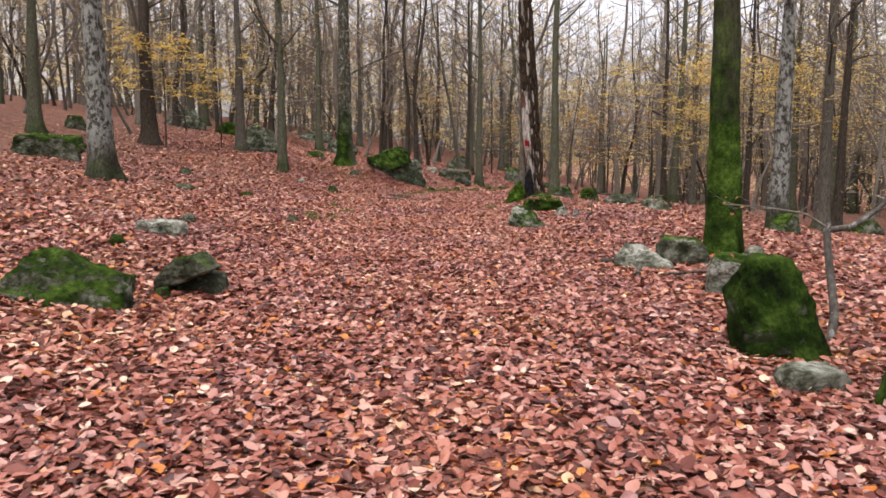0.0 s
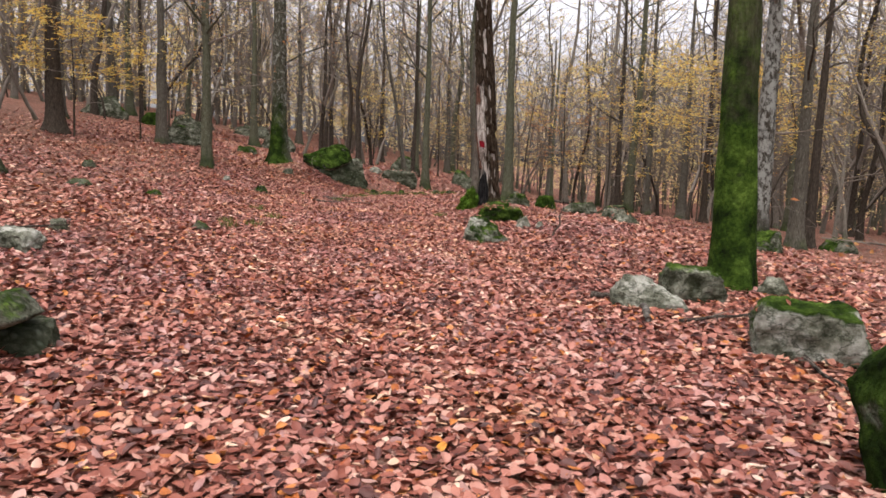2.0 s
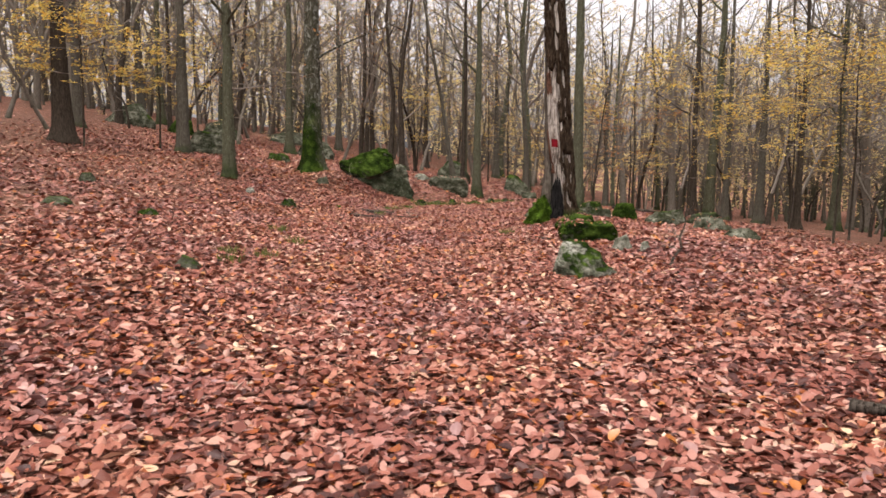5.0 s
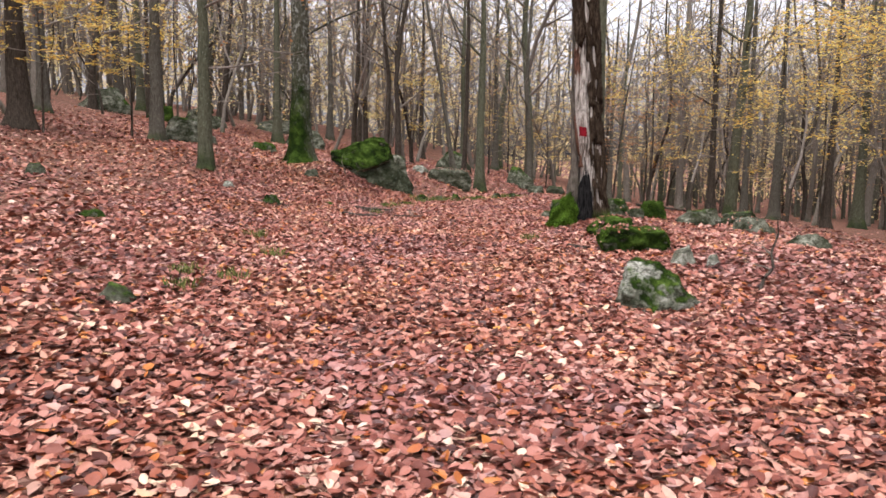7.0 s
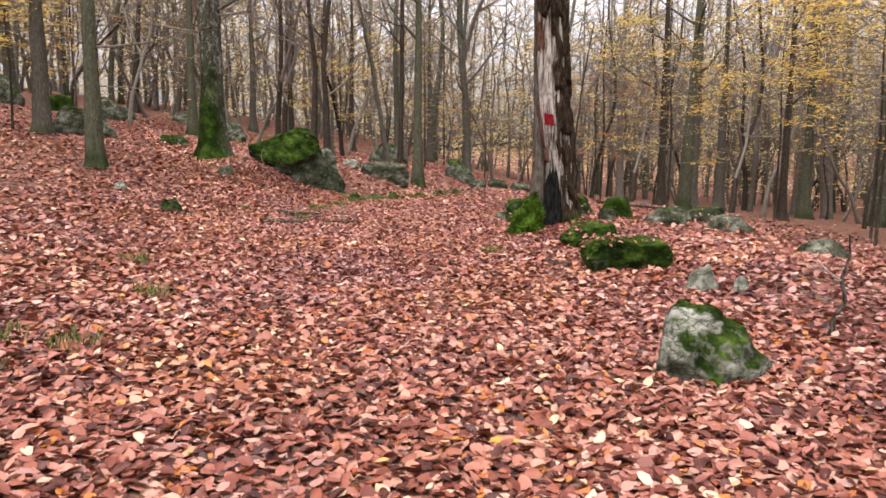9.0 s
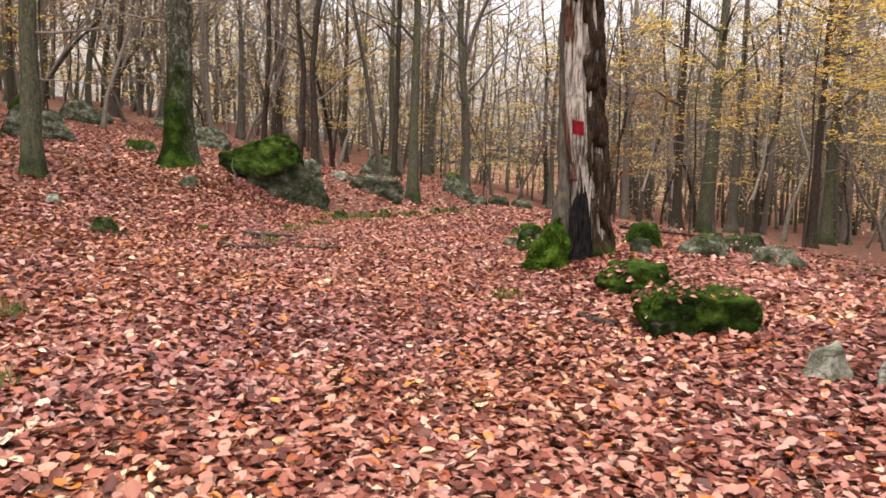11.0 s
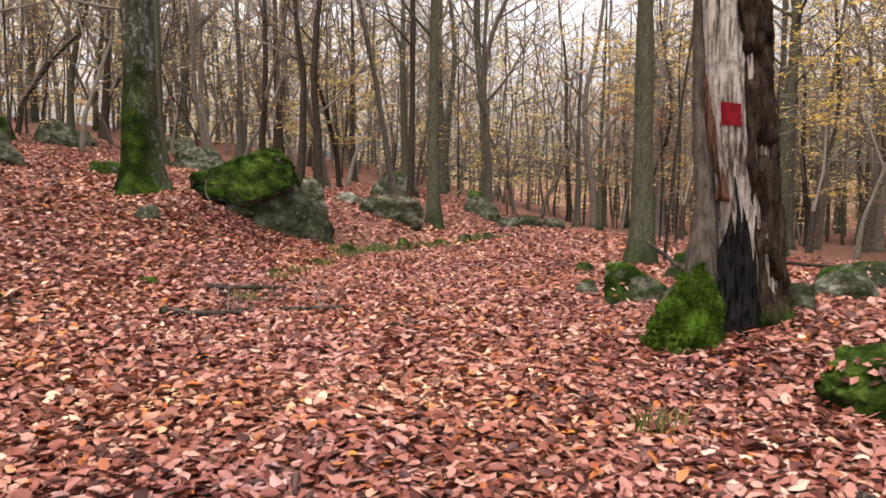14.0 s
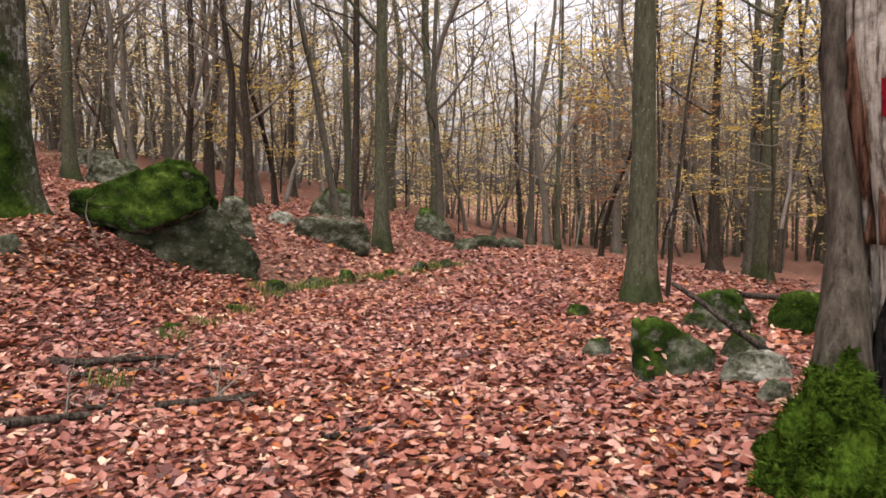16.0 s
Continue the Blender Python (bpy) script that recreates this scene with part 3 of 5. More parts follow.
def litter(name, xs, ys, size, seed, lift, label, corners=4):
    """A carpet of single folded leaves on the ground, one mesh."""
    r = np.random.RandomState(seed)
    n = len(xs)
    z = ground_z(xs, ys) + r.uniform(0.003, lift, n)
    if corners == 4:
        shape = np.array([(0, -0.5, 0.0), (0.2, -0.38, 0.2), (0.33, -0.08, 0.32), (0.26, 0.22, 0.24), (0, 0.5, 0.1), (-0.26, 0.22, 0.24), (-0.33, -0.08, 0.32), (-0.2, -0.38, 0.2)])
    else:
        shape = np.array([(0, -0.5, 0.0), (0.31, -0.22, 0.3), (0.29, 0.16, 0.28), (0, 0.5, 0.12), (-0.29, 0.16, 0.28), (-0.31, -0.22, 0.3)])
    rim = len(shape)
    length = size * (0.5 + 0.85 * r.beta(2.2, 1.8, n))
    v = np.repeat(shape[None], n, 0) * length[:, None, None]
    v[:, :, 0] *= r.uniform(0.8, 1.15, n)[:, None]
    v[:, :, 2] *= (r.uniform(-0.9, 1.0, n))[:, None]
    pitch, roll, yaw = r.normal(0, 0.27, n), r.normal(0, 0.27, n), r.uniform(0, 6.283, n)
    c, s = np.cos(pitch)[:, None], np.sin(pitch)[:, None]
    v[:, :, 1], v[:, :, 2] = v[:, :, 1] * c - v[:, :, 2] * s, v[:, :, 1] * s + v[:, :, 2] * c
    c, s = np.cos(roll)[:, None], np.sin(roll)[:, None]
    v[:, :, 0], v[:, :, 2] = v[:, :, 0] * c + v[:, :, 2] * s, -v[:, :, 0] * s + v[:, :, 2] * c
    c, s = np.cos(yaw)[:, None], np.sin(yaw)[:, None]
    v[:, :, 0], v[:, :, 1] = v[:, :, 0] * c - v[:, :, 1] * s, v[:, :, 0] * s + v[:, :, 1] * c
    v[:, :, 0] += xs[:, None]
    v[:, :, 1] += ys[:, None]
    low = v[:, :, 2].min(1)
    v[:, :, 2] += z[:, None] - np.minimum(low, 0)[:, None] * 0.7
    me = bpy.data.meshes.new(name)
    me.vertices.add(n * rim)
    me.vertices.foreach_set("co", v.reshape(-1).astype(np.float32))
    half = rim // 2
    halves = np.array([list(range(half + 1)), list(range(half, rim)) + [0]])
    loops = (halves[None] + rim * np.arange(n)[:, None, None]).reshape(-1)
    me.loops.add(len(loops))
    me.loops.foreach_set("vertex_index", loops.astype(np.int32))
    me.polygons.add(2 * n)
    me.polygons.foreach_set("loop_start", np.arange(0, 2 * n * (half + 1), half + 1, dtype=np.int32))
    me.materials.append(LEAF)
    me.update(calc_edges=True)
    return tagged(new(name, me), label, "leaf litter", "", "stuff")


rs = np.random.RandomState(11)
NEAR = 75000
for seed_, corners_, lift_ in ((3, 3, 0.018), (13, 4, 0.04)):
    lx = rs.uniform(-2.7, 2.7, NEAR) + rs.normal(0, 0.4, NEAR)
    ly = rs.uniform(1.6, 31, NEAR) + rs.normal(0, 0.5, NEAR)
    litter("leaf_litter", lx, ly, 0.076, seed_, lift_, "deep carpet of curled red-brown beech leaves on the track", corners_)
SIDE = 62000
lx = rs.choice((-1, 1), SIDE) * (2.3 + 3.2 * rs.uniform(0, 1, SIDE)) + rs.normal(0, 0.4, SIDE)
ly = rs.uniform(2.5, 33, SIDE) + rs.normal(0, 0.9, SIDE)
litter("leaf_litter", lx, ly, 0.088, 5, 0.04, "carpet of curled red-brown beech leaves beside the track", 3)
FARN = 85000
lx = rs.uniform(-13, 11, FARN * 2) + rs.normal(0, 1.6, FARN * 2)
ly = rs.uniform(5, 58, FARN * 2) + rs.normal(0, 2.2, FARN * 2)
keep = ~((np.abs(lx) < 4.6) & (ly < 32))
litter("leaf_litter", lx[keep][:FARN], ly[keep][:FARN], 0.115, 4, 0.04, "carpet of fallen beech leaves on the wooded slope", 3)

# ---- named trees ----
G = "standing trees"
tree(-8.65, 19.4, 0.72, BARK_LICHEN, "thick beech with lichen-blotched grey bark and dark foot", 14, (0.0, 0), 0.05, 3, 5.0, 7, sides=28, flare=0.42)
tree(-11.9, 31.2, 0.66, BARK_DARK, "dark brown beech trunk with a flared foot", 14, (-0.01, 0), 0.05, 4, 5.0, 7, sides=20, flare=0.4)
tree(-15.7, 29.6, 0.55, BARK_GREEN, "grey-green beech on the hillside", 14, (0.02, 0), 0.05, 5, 5.0, 7, flare=0.5)
tree(-6.0, 28.65, 0.40, BARK_GREEN, "slim straight grey-green beech with dead side branches", 13, (-0.005, 0), 0.02, 6, 3.4, 8, leafy=0.3, leaf_mat=RUST, sides=20, flare=0.3,
     extra=((2.55, (1, -0.2, 0.05), 2.6, 0.03), (2.55, (-0.4, -0.3, 0.25), 0.5, 0.03), (1.75, (1, 0.1, 0.02), 1.9, 0.018), (4.0, (1, -0.4, 0.3), 3.0, 0.04)))
tree(-8.8, 33.3, 0.46, BARK_GREY, "grey beech beside a mossy boulder", 13, (0.005, 0), 0.03, 7, 4.5, 6, flare=0.35)
tree(-4.06, 31.7, 0.74, BARK_MOSS_LOW, "stout beech, mossy green at its spreading foot", 14, (0.01, 0), 0.03, 8, 3.4, 9, leafy=0.35, leaf_mat=RUST, sides=32, flare=0.62, lobes=4,
     extra=((3.2, (-1, -0.5, 0.05), 3.4, 0.03), (3.6, (1, -0.5, 0.1), 2.0, 0.025)))
tree(-1.45, 41.7, 0.30, BARK_DARK, "dark crooked trunk on the bank", 12, (0.035, 0), 0.25, 9, 3.2, 7, flare=0.4, extra=((2.3, (1, 0, 0.7), 3.0, 0.05),))
tree(-2.05, 41.9, 0.26, BARK_DARK, "dark leaning trunk on the bank", 12, (0.02, 0), -0.25, 10, 3.5, 6, flare=0.4)
tree(1.8, 38.3, 0.40, BARK_GREEN, "straight grey-green beech behind a flat rock", 13, (0.0, 0), 0.04, 11, 4.5, 7, sides=20, flare=0.4)
tree(1.25, 39.3, 0.24, BARK_DARK, "slim dark trunk close to a beech", 12, (0.01, 0), 0.05, 12, 4, 6)
tree(0.95, 41.6, 0.22, BARK_GREY, "slim grey trunk leaning aside", 12, (-0.17, 0), 0.06, 13, 4, 5)
tree(5.36, 49.9, 0.40, BARK_GREY, "curved grey trunk rising from a mossy rock", 12, (-0.015, 0), 0.16, 14, 4, 6)
tree(4.32, 29.6, 0.40, BARK_GREEN, "smooth grey-green beech with a mossy foot", 14, (0.0, 0.0), 0.04, 15, 5.0, 6, sides=28, flare=0.45)
tree(11.67, 40.3, 0.36, BARK_DARK, "brown beech in the hollow", 13, (-0.01, 0), 0.04, 16, 4, 7, flare=0.6, leafy=0.15)
tree(11.3, 37.4, 0.50, BARK_GREEN, "grey-green beech in the hollow", 13, (0.03, 0), 0.08, 17, 4, 7, flare=0.3, leafy=0.1)
tree(13.6, 41.5, 0.36, BARK_GREY, "grey beech in the hollow", 13, (0.0, 0), 0.04, 18, 4, 6, leafy=0.2)
tree(4.44, 12.0, 0.58, BARK_MOSS, "thick trunk covered in green moss", 14, (-0.028, 0), 0.02, 19, 5, 7, sides=32, flare=0.18)
tree(8.95, 20.3, 0.56, BARK_LICHEN, "beech with white lichen and a dark foot", 14, (0.01, 0), 0.03, 20, 4.5, 7, sides=20, flare=0.25,
     extra=((2.7, (-1, -0.4, -0.1), 1.6, 0.03), (2.75, (1, -0.3, 0.1), 1.2, 0.03), (4.4, (-1, 0.2, 0.2), 2.2, 0.03)))
tree(11.8, 23.6, 0.46, BARK_GREY, "grey-brown beech in the hollow", 14, (0.0, 0), 0.03, 21, 4.5, 7, leafy=0.2)
tree(12.9, 24.8, 0.34, BARK_DARK, "dark beech in the hollow", 13, (0.01, 0), 0.03, 22, 4.2, 7, leafy=0.25)
tree(3.02, 4.35, 0.62, BARK_MOSS, "mossy trunk at the edge of the track", 13, (0.04, 0), 0.02, 23, 5, 6, sides=28, flare=0.25)
tree(18.56, 49.1, 0.60, BARK_GREY, "tall grey beech in the hollow", 14, (0, 0), 0.03, 24, 4, 6, leafy=0.15)
tree(20.2, 44.1, 0.60, BARK_GREEN, "beech with yellow foliage in the hollow", 14, (0, 0), 0.03, 25, 3.2, 9, leafy=0.55, reach=1.2)
tree(-14.3, 37.5, 0.45, BARK_GREY, "grey beech on the hillside", 13, (0, 0), 0.04, 26, 4, 6)
tree(-16.3, 49.9, 0.62, BARK_GREY, "grey beech high on the hillside", 14, (-0.02, 0), 0.04, 27, 4, 6)
tree(-17.0, 55.0, 0.55, BARK_GREEN, "green-grey beech high on the hillside", 14, (-0.01, 0), 0.04, 28, 4, 6)
tree(-13.5, 60.2, 0.5, BARK_DARK, "dark trunk on the skyline", 13, (0.08, 0), 0.04, 29, 4, 6)
tree(-7.8, 48.3, 0.50, BARK_GREEN, "beech with a mossy foot on the bank", 13, (0, 0), 0.04, 30, 4, 6)
tree(-6.7, 62.0, 0.5, BARK_GREY, "grey beech beyond the bank", 13, (0, 0), 0.04, 31, 4, 6, leafy=0.1)
tree(4.7, 62.0, 0.5, BARK_GREY, "grey beech beyond the bend", 13, (0, 0), 0.04, 32, 4, 6, leafy=0.1)
tree(12.3, 60.0, 0.40, BARK_GREY, "grey beech beside the bend", 12, (0.01, 0), 0.06, 33, 4, 6, leafy=0.15)
tree(10.5, 50.5, 0.26, BARK_GREEN, "slim beech beside the bend", 11, (0.01, 0), 0.06, 34, 3.5, 6)
tree(-0.4, 60.0, 0.42, BARK_DARK, "dark trunk beyond the bank", 12, (0, 0), 0.05, 35, 4, 6)
tree(14.6, 36.6, 0.32, BARK_DARK, "slim dark beech in the hollow", 12, (0, 0), 0.05, 36, 3.5, 6, leafy=0.2)
TAKEN = [(o.location.x, o.location.y) for o in scene.objects if o.name.split(".")[0] == "tree"]

# ---- trees of the wood ----
def wood_tree(seed, dia, height, material, first, limbs, leafy, leaf_mat, label, kids=4, reach=1.0, bend=0.08, fork=0.0, rise=0.1):
    """A plainer tree with few parts, to be copied."""
    rng = random.Random(seed)
    root = tagged(empty("tree", 0, 0, 0), label, "tree", "trees of the wood")
    path, radii = [], []
    ph = rng.uniform(0, 6)
    for i in range(10):
        f = i / 9
        z = height * f
        s = bend * (math.sin(4 * f + ph) - math.sin(ph) + 0.4 * math.sin(11 * f + seed) - 0.4 * math.sin(seed)) * height * 0.12
        path.append((s, s * math.cos(seed), z))
        radii.append(0.5 * dia * (1 - 0.78 * f))
    part("trunk", trunk_mesh("trunk", path, radii, 9, material, seed, 0.4, 5, 0.02, 0.7), root)
    wood, leaves = ([], []), ([], [])
    if fork:
        i = int(fork / height * 9)
        a = rng.uniform(0, 6.283)
        grow(wood, leaves, path[i], (0.45 * math.cos(a), 0.45 * math.sin(a), 1), height * 0.62, radii[i] * 0.75, 2, rng, leafy, -0.25, 6, 7, 0.09, 0.6)
    for k in range(limbs):
        z = first + (height * 0.97 - first) * (k + rng.random()) / limbs
        i = min(int(z / height * 9), 8)
        p = Vector(path[i]).lerp(Vector(path[i + 1]), z / height * 9 - i)
        a = rng.uniform(0, 6.283)
        grow(wood, leaves, p, (math.cos(a), math.sin(a), rng.uniform(0.0, 0.8)), reach * height * rng.uniform(0.16, 0.3), radii[i] * 0.42, 2, rng, leafy, -rise, 4, kids, 0.085, 0.45)
    tagged(part("crown", mesh_from("crown", *wood, TWIG), root), kind="stuff")
    if leaves[0]:
        tagged(part("foliage", mesh_from("foliage", *leaves, leaf_mat, False), root, "thin autumn leaves"), kind="stuff")
    return root


protos = [
    wood_tree(101, 0.40, 16, BARK_FAR, 3.0, 10, 0.3, TAN, "grey beech among many others", fork=5.0, bend=0.2, rise=0.5),
    wood_tree(102, 0.30, 15, BARK_DARK, 2.6, 10, 0.3, RUST, "dark beech among many others", bend=0.45, rise=0.5, fork=3.5),
    wood_tree(103, 0.44, 16, BARK_GREEN, 3.5, 10, 0.4, GOLD, "grey-green beech with a few tan leaves", bend=0.2, rise=0.5, fork=6.0),
    wood_tree(104, 0.20, 12, BARK_DARK, 2.0, 12, 0.5, GOLD, "slim dark beech with thin yellow leaves", bend=0.7, fork=2.6, rise=0.35),
    wood_tree(105, 0.17, 11, BARK_FAR, 1.6, 12, 0.5, RUST, "slim grey beech with rusty leaves", bend=0.65, rise=0.35),
    wood_tree(106, 0.26, 14, BARK_FAR, 2.4, 13, 0.6, TAN, "grey beech with some tan leaves", bend=0.45, fork=3.6, rise=0.45),
    wood_tree(107, 0.09, 7.0, BARK_DARK, 0.8, 13, 0.95, GOLD, "young beech with layers of golden leaves", reach=1.5, bend=0.5, rise=0.0),
    wood_tree(108, 0.10, 8.0, BARK_DARK, 1.0, 12, 0.85, RUST, "young beech with layers of rusty leaves", reach=1.4, bend=0.5, rise=0.0),
    wood_tree(110, 0.11, 8.5, BARK_DARK, 0.8, 14, 0.95, TAN, "young beech full of tan leaves", reach=1.3, bend=0.5, rise=0.05),
    wood_tree(111, 0.16, 12, BARK_FAR, 1.5, 13, 0.8, TAN, "slim beech full of tan and yellow leaves", reach=1.1, bend=0.6, fork=3.0, rise=0.2),
    wood_tree(109, 0.12, 9.5, BARK_FAR, 1.2, 13, 0.15, RUST, "thin bare young beech with many twigs", reach=1.3, bend=0.7, fork=2.0, rise=0.4),
]
used = [False] * len(protos)


def plant(k, x, y, turn, size):
    at = pose(x, y, gz(x, y) - 0.05, 0, 0, turn)
    if used[k]:
        ob = copy_thing(protos[k], at)
    else:
        used[k], ob = True, protos[k]
        ob.matrix_world = at
    ob.scale = (size, size, size)
    return ob


rng = random.Random(5)
spots = list(TAKEN)


def track_mid(y):
    return min(0.21 * (math.sqrt((y - 30) ** 2 + 36) + (y - 30)), 25)


def free(x, y, gap):
    if abs(x - track_mid(y)) < 3.4 and y < 62:
        return False
    if y < 44 and -13 < x < 9.5 + 0.1 * y:
        return False
    if y < 34 and -17 < x < 15:
        return False
    return all((x - a) ** 2 + (y - b) ** 2 > gap * gap for a, b in spots)


for count, ylo, yhi, xlo, xhi, gap, kinds in ((74, 44, 72, -30, 42, 2.6, (0, 1, 2, 3, 4, 5, 3, 5)), (98, 42, 74, -28, 42, 1.8, (6, 7, 8, 9, 10, 9, 4)),
                                              (45, 12, 44, 14.5, 40, 2.4, (0, 1, 2, 5, 3, 6, 8, 9)), (46, 16, 48, -40, -13, 2.4, (0, 1, 2, 5, 10, 4, 9))):
    made = tries = 0
    while made < count and tries < 6000:
        tries += 1
        x, y = rng.uniform(xlo, xhi), rng.uniform(ylo, yhi)
        if y > 40 and x < -1 and rng.random() < 0.2:
            continue
        if free(x, y, gap):
            spots.append((x, y))
            plant(rng.choice(kinds), x, y, rng.uniform(0, 360), rng.uniform(0.95, 1.3) if x > 5 else rng.uniform(0.8, 1.2))
            made += 1


# ---- far woods that close the view ----
def far_tree(x, y, wood, twigs, fl, rng):
    z, h, d = gz(x, y), rng.uniform(12, 19) + (3 if x > 0 else 0), rng.uniform(0.06, 0.22)
    lean = Vector((rng.uniform(-1.6, 1.6), rng.uniform(-1.2, 1.2), 0))
    wob = Vector((rng.uniform(-0.6, 0.6), rng.uniform(-0.4, 0.4), 0))
    axis = [Vector((x, y, z - 0.3)) + lean * (i / 6) ** 1.3 + wob * math.sin(i * 1.9 + x) + Vector((0, 0, (h + 0.3) * i / 6)) for i in range(7)]
    axis[0] = Vector((x, y, z - 0.3))
    tube(wood, axis, [d * (1 - 0.85 * i / 6) for i in range(7)], 4, False)
    leafy = rng.random() < 0.8
    for j in range(12):
        f = rng.uniform(0.12, 0.98) * 6
        k = min(int(f), 5)
        p = axis[k].lerp(axis[k + 1], f - k)
        b, l = rng.uniform(0, 6.283), rng.uniform(1.2, 4.2)
        out = Vector((math.cos(b), math.sin(b), rng.uniform(0.1, 0.8)))
        q = p + out * l * 0.5
        e = q + (out * 0.6 + Vector((rng.uniform(-0.6, 0.6), rng.uniform(-0.6, 0.6), rng.uniform(0.2, 1.1)))) * l * 0.45
        tube(twigs, [p, q, e], [min(0.06, d * 0.5), 0.035, 0.012], 3, False)
        for _ in range(5):
            s = p.lerp(q, rng.random()) if rng.random() < 0.4 else q.lerp(e, rng.random())
            t = s + Vector((rng.uniform(-1, 1), rng.uniform(-1, 1), rng.uniform(-0.2, 1.0))) * l * 0.34
            tube(twigs, [s, t], [0.024, 0.01], 3, False)
            if leafy:
                for _ in range(3):
                    leaf_pair(fl, s.lerp(t, rng.random()), (rng.uniform(-1, 1), rng.uniform(-1, 1), 0), rng.uniform(0.22, 0.34), rng, 0.8)


wood, twigs, fl = ([], []), ([], []), ([], [])
for k in range(800):
    if k < 715:
        a, r = rng.uniform(-0.95, 0.95), 58 + 80 * rng.random() ** 1.3
    else:
        # Unseen trees beside and behind the walk, added to block low sky light.
        a, r = rng.uniform(0.95, 5.33), rng.uniform(30, 100)
    x, y = r * math.sin(a), 10 + r * math.cos(a)
    if abs(x - track_mid(y)) < 3 and y < 70 or (-16 < x < 14 and y < 44 and y > -12):
        continue
    far_tree(x, y, wood, twigs, fl, rng)
for k in range(8600):
    a, r = rng.uniform(-0.95, 0.95), 52 + 98 * rng.random()
    x, y = r * math.sin(a), 10 + r * math.cos(a)
    if abs(x - track_mid(y)) < 4 and y < 75:
        continue
    z = gz(x, y) + 0.6 + (19 if x > 0 else 15) * rng.random() ** 1.15
    size = 0.0024 * r + 0.05
    turn = rng.uniform(0, 6.283)
    along = Vector((math.cos(turn), math.sin(turn), rng.uniform(-0.15, 0.25)))
    c = Vector((x, y, z))
    tube(twigs, [c - along * 1.1, c + along * 1.2], [0.018, 0.006], 3, False)
    for _ in range(14):
        q = c + along * rng.uniform(-1.1, 1.2) + Vector((rng.gauss(0, 0.35), rng.gauss(0, 0.35), rng.gauss(0, 0.1)))
        leaf_pair(fl, q, (rng.uniform(-1, 1), rng.uniform(-1, 1), rng.uniform(-0.3, 0.2)), size * rng.uniform(0.8, 1.5), rng, 0.7)
far = tagged(new("far_woods"), "dense grey-brown far wood with thin branches", "woodland", "", "stuff")
tagged(part("trunk_mass", mesh_from("trunk_mass", *wood, BARK_FAR), far), kind="stuff")
tagged(part("crown", mesh_from("crown", *twigs, TWIG), far), kind="stuff")
tagged(part("foliage", mesh_from("foliage", *fl, TAN, False), far, "faint tan leaves"), kind="stuff")

# ---- rocks ----
S = "stones beside the track"
ROOF = [(-0.5, -0.2, 0.1), (-0.46, 0.3, 0.35), (-0.12, -0.3, 0.95), (0.0, 0.35, 1.0), (0.32, -0.1, 0.62), (0.5, -0.3, 0.0), (0.45, 0.4, 0.1), (-0.3, -0.45, 0.0)]
HUMP = [(-0.5, -0.3, 0.0), (-0.48, 0.3, 0.2), (-0.28, -0.1, 0.75), (-0.2, 0.1, 1.0), (0.42, -0.2, 0.55), (0.5, -0.35, 0.0), (0.45, 0.35, 0.4), (0.0, -0.45, 0.1), (-0.1, 0.4, 0.6)]
DOME = [(-0.48, -0.3, 0.0), (-0.44, -0.25, 0.55), (-0.3, -0.12, 0.95), (-0.22, 0.0, 1.02), (0.2, -0.05, 0.98), (0.3, -0.15, 0.72), (0.52, -0.35, 0.0), (0.4, 0.35, 0.5), (-0.35, 0.4, 0.6), (0.1, -0.5, 0.0), (0.1, 0.4, 0.9)]
FLAT = [(-0.5, -0.4, 0.35), (-0.48, 0.4, 0.6), (0.5, -0.3, 0.25), (0.46, 0.4, 0.5), (-0.42, -0.42, 1.0), (-0.3, 0.35, 1.05), (0.38, -0.35, 0.85), (0.4, 0.35, 0.95)]
WEDGE = [(-0.5, -0.2, 0.3), (-0.45, 0.35, 0.5), (-0.32, -0.1, 1.0), (-0.1, 0.2, 1.0), (0.1, -0.3, 0.5), (0.5, -0.4, 0.1), (0.45, 0.1, 0.2), (-0.3, -0.45, 0.1)]
PEAK = [(-0.48, -0.1, 0.05), (-0.1, -0.5, 0.0), (0.52, 0.0, 0.1), (0.05, 0.5, 0.1), (-0.26, 0.05, 0.92), (-0.18, 0.25, 1.0), (0.04, 0.1, 0.93), (-0.14, -0.2, 0.86), (-0.38, -0.3, 0.4), (0.3, -0.1, 0.48), (0.14, -0.42, 0.2)]
SLOPE = [(-0.5, -0.3, 0.0), (-0.34, -0.1, 0.85), (-0.3, 0.25, 1.0), (0.02, -0.05, 0.95), (0.1, 0.3, 0.85), (0.5, -0.1, 0.42), (0.46, 0.3, 0.4), (0.3, -0.3, 0.1), (-0.38, -0.45, 0.0), (0.45, -0.12, 0.3)]

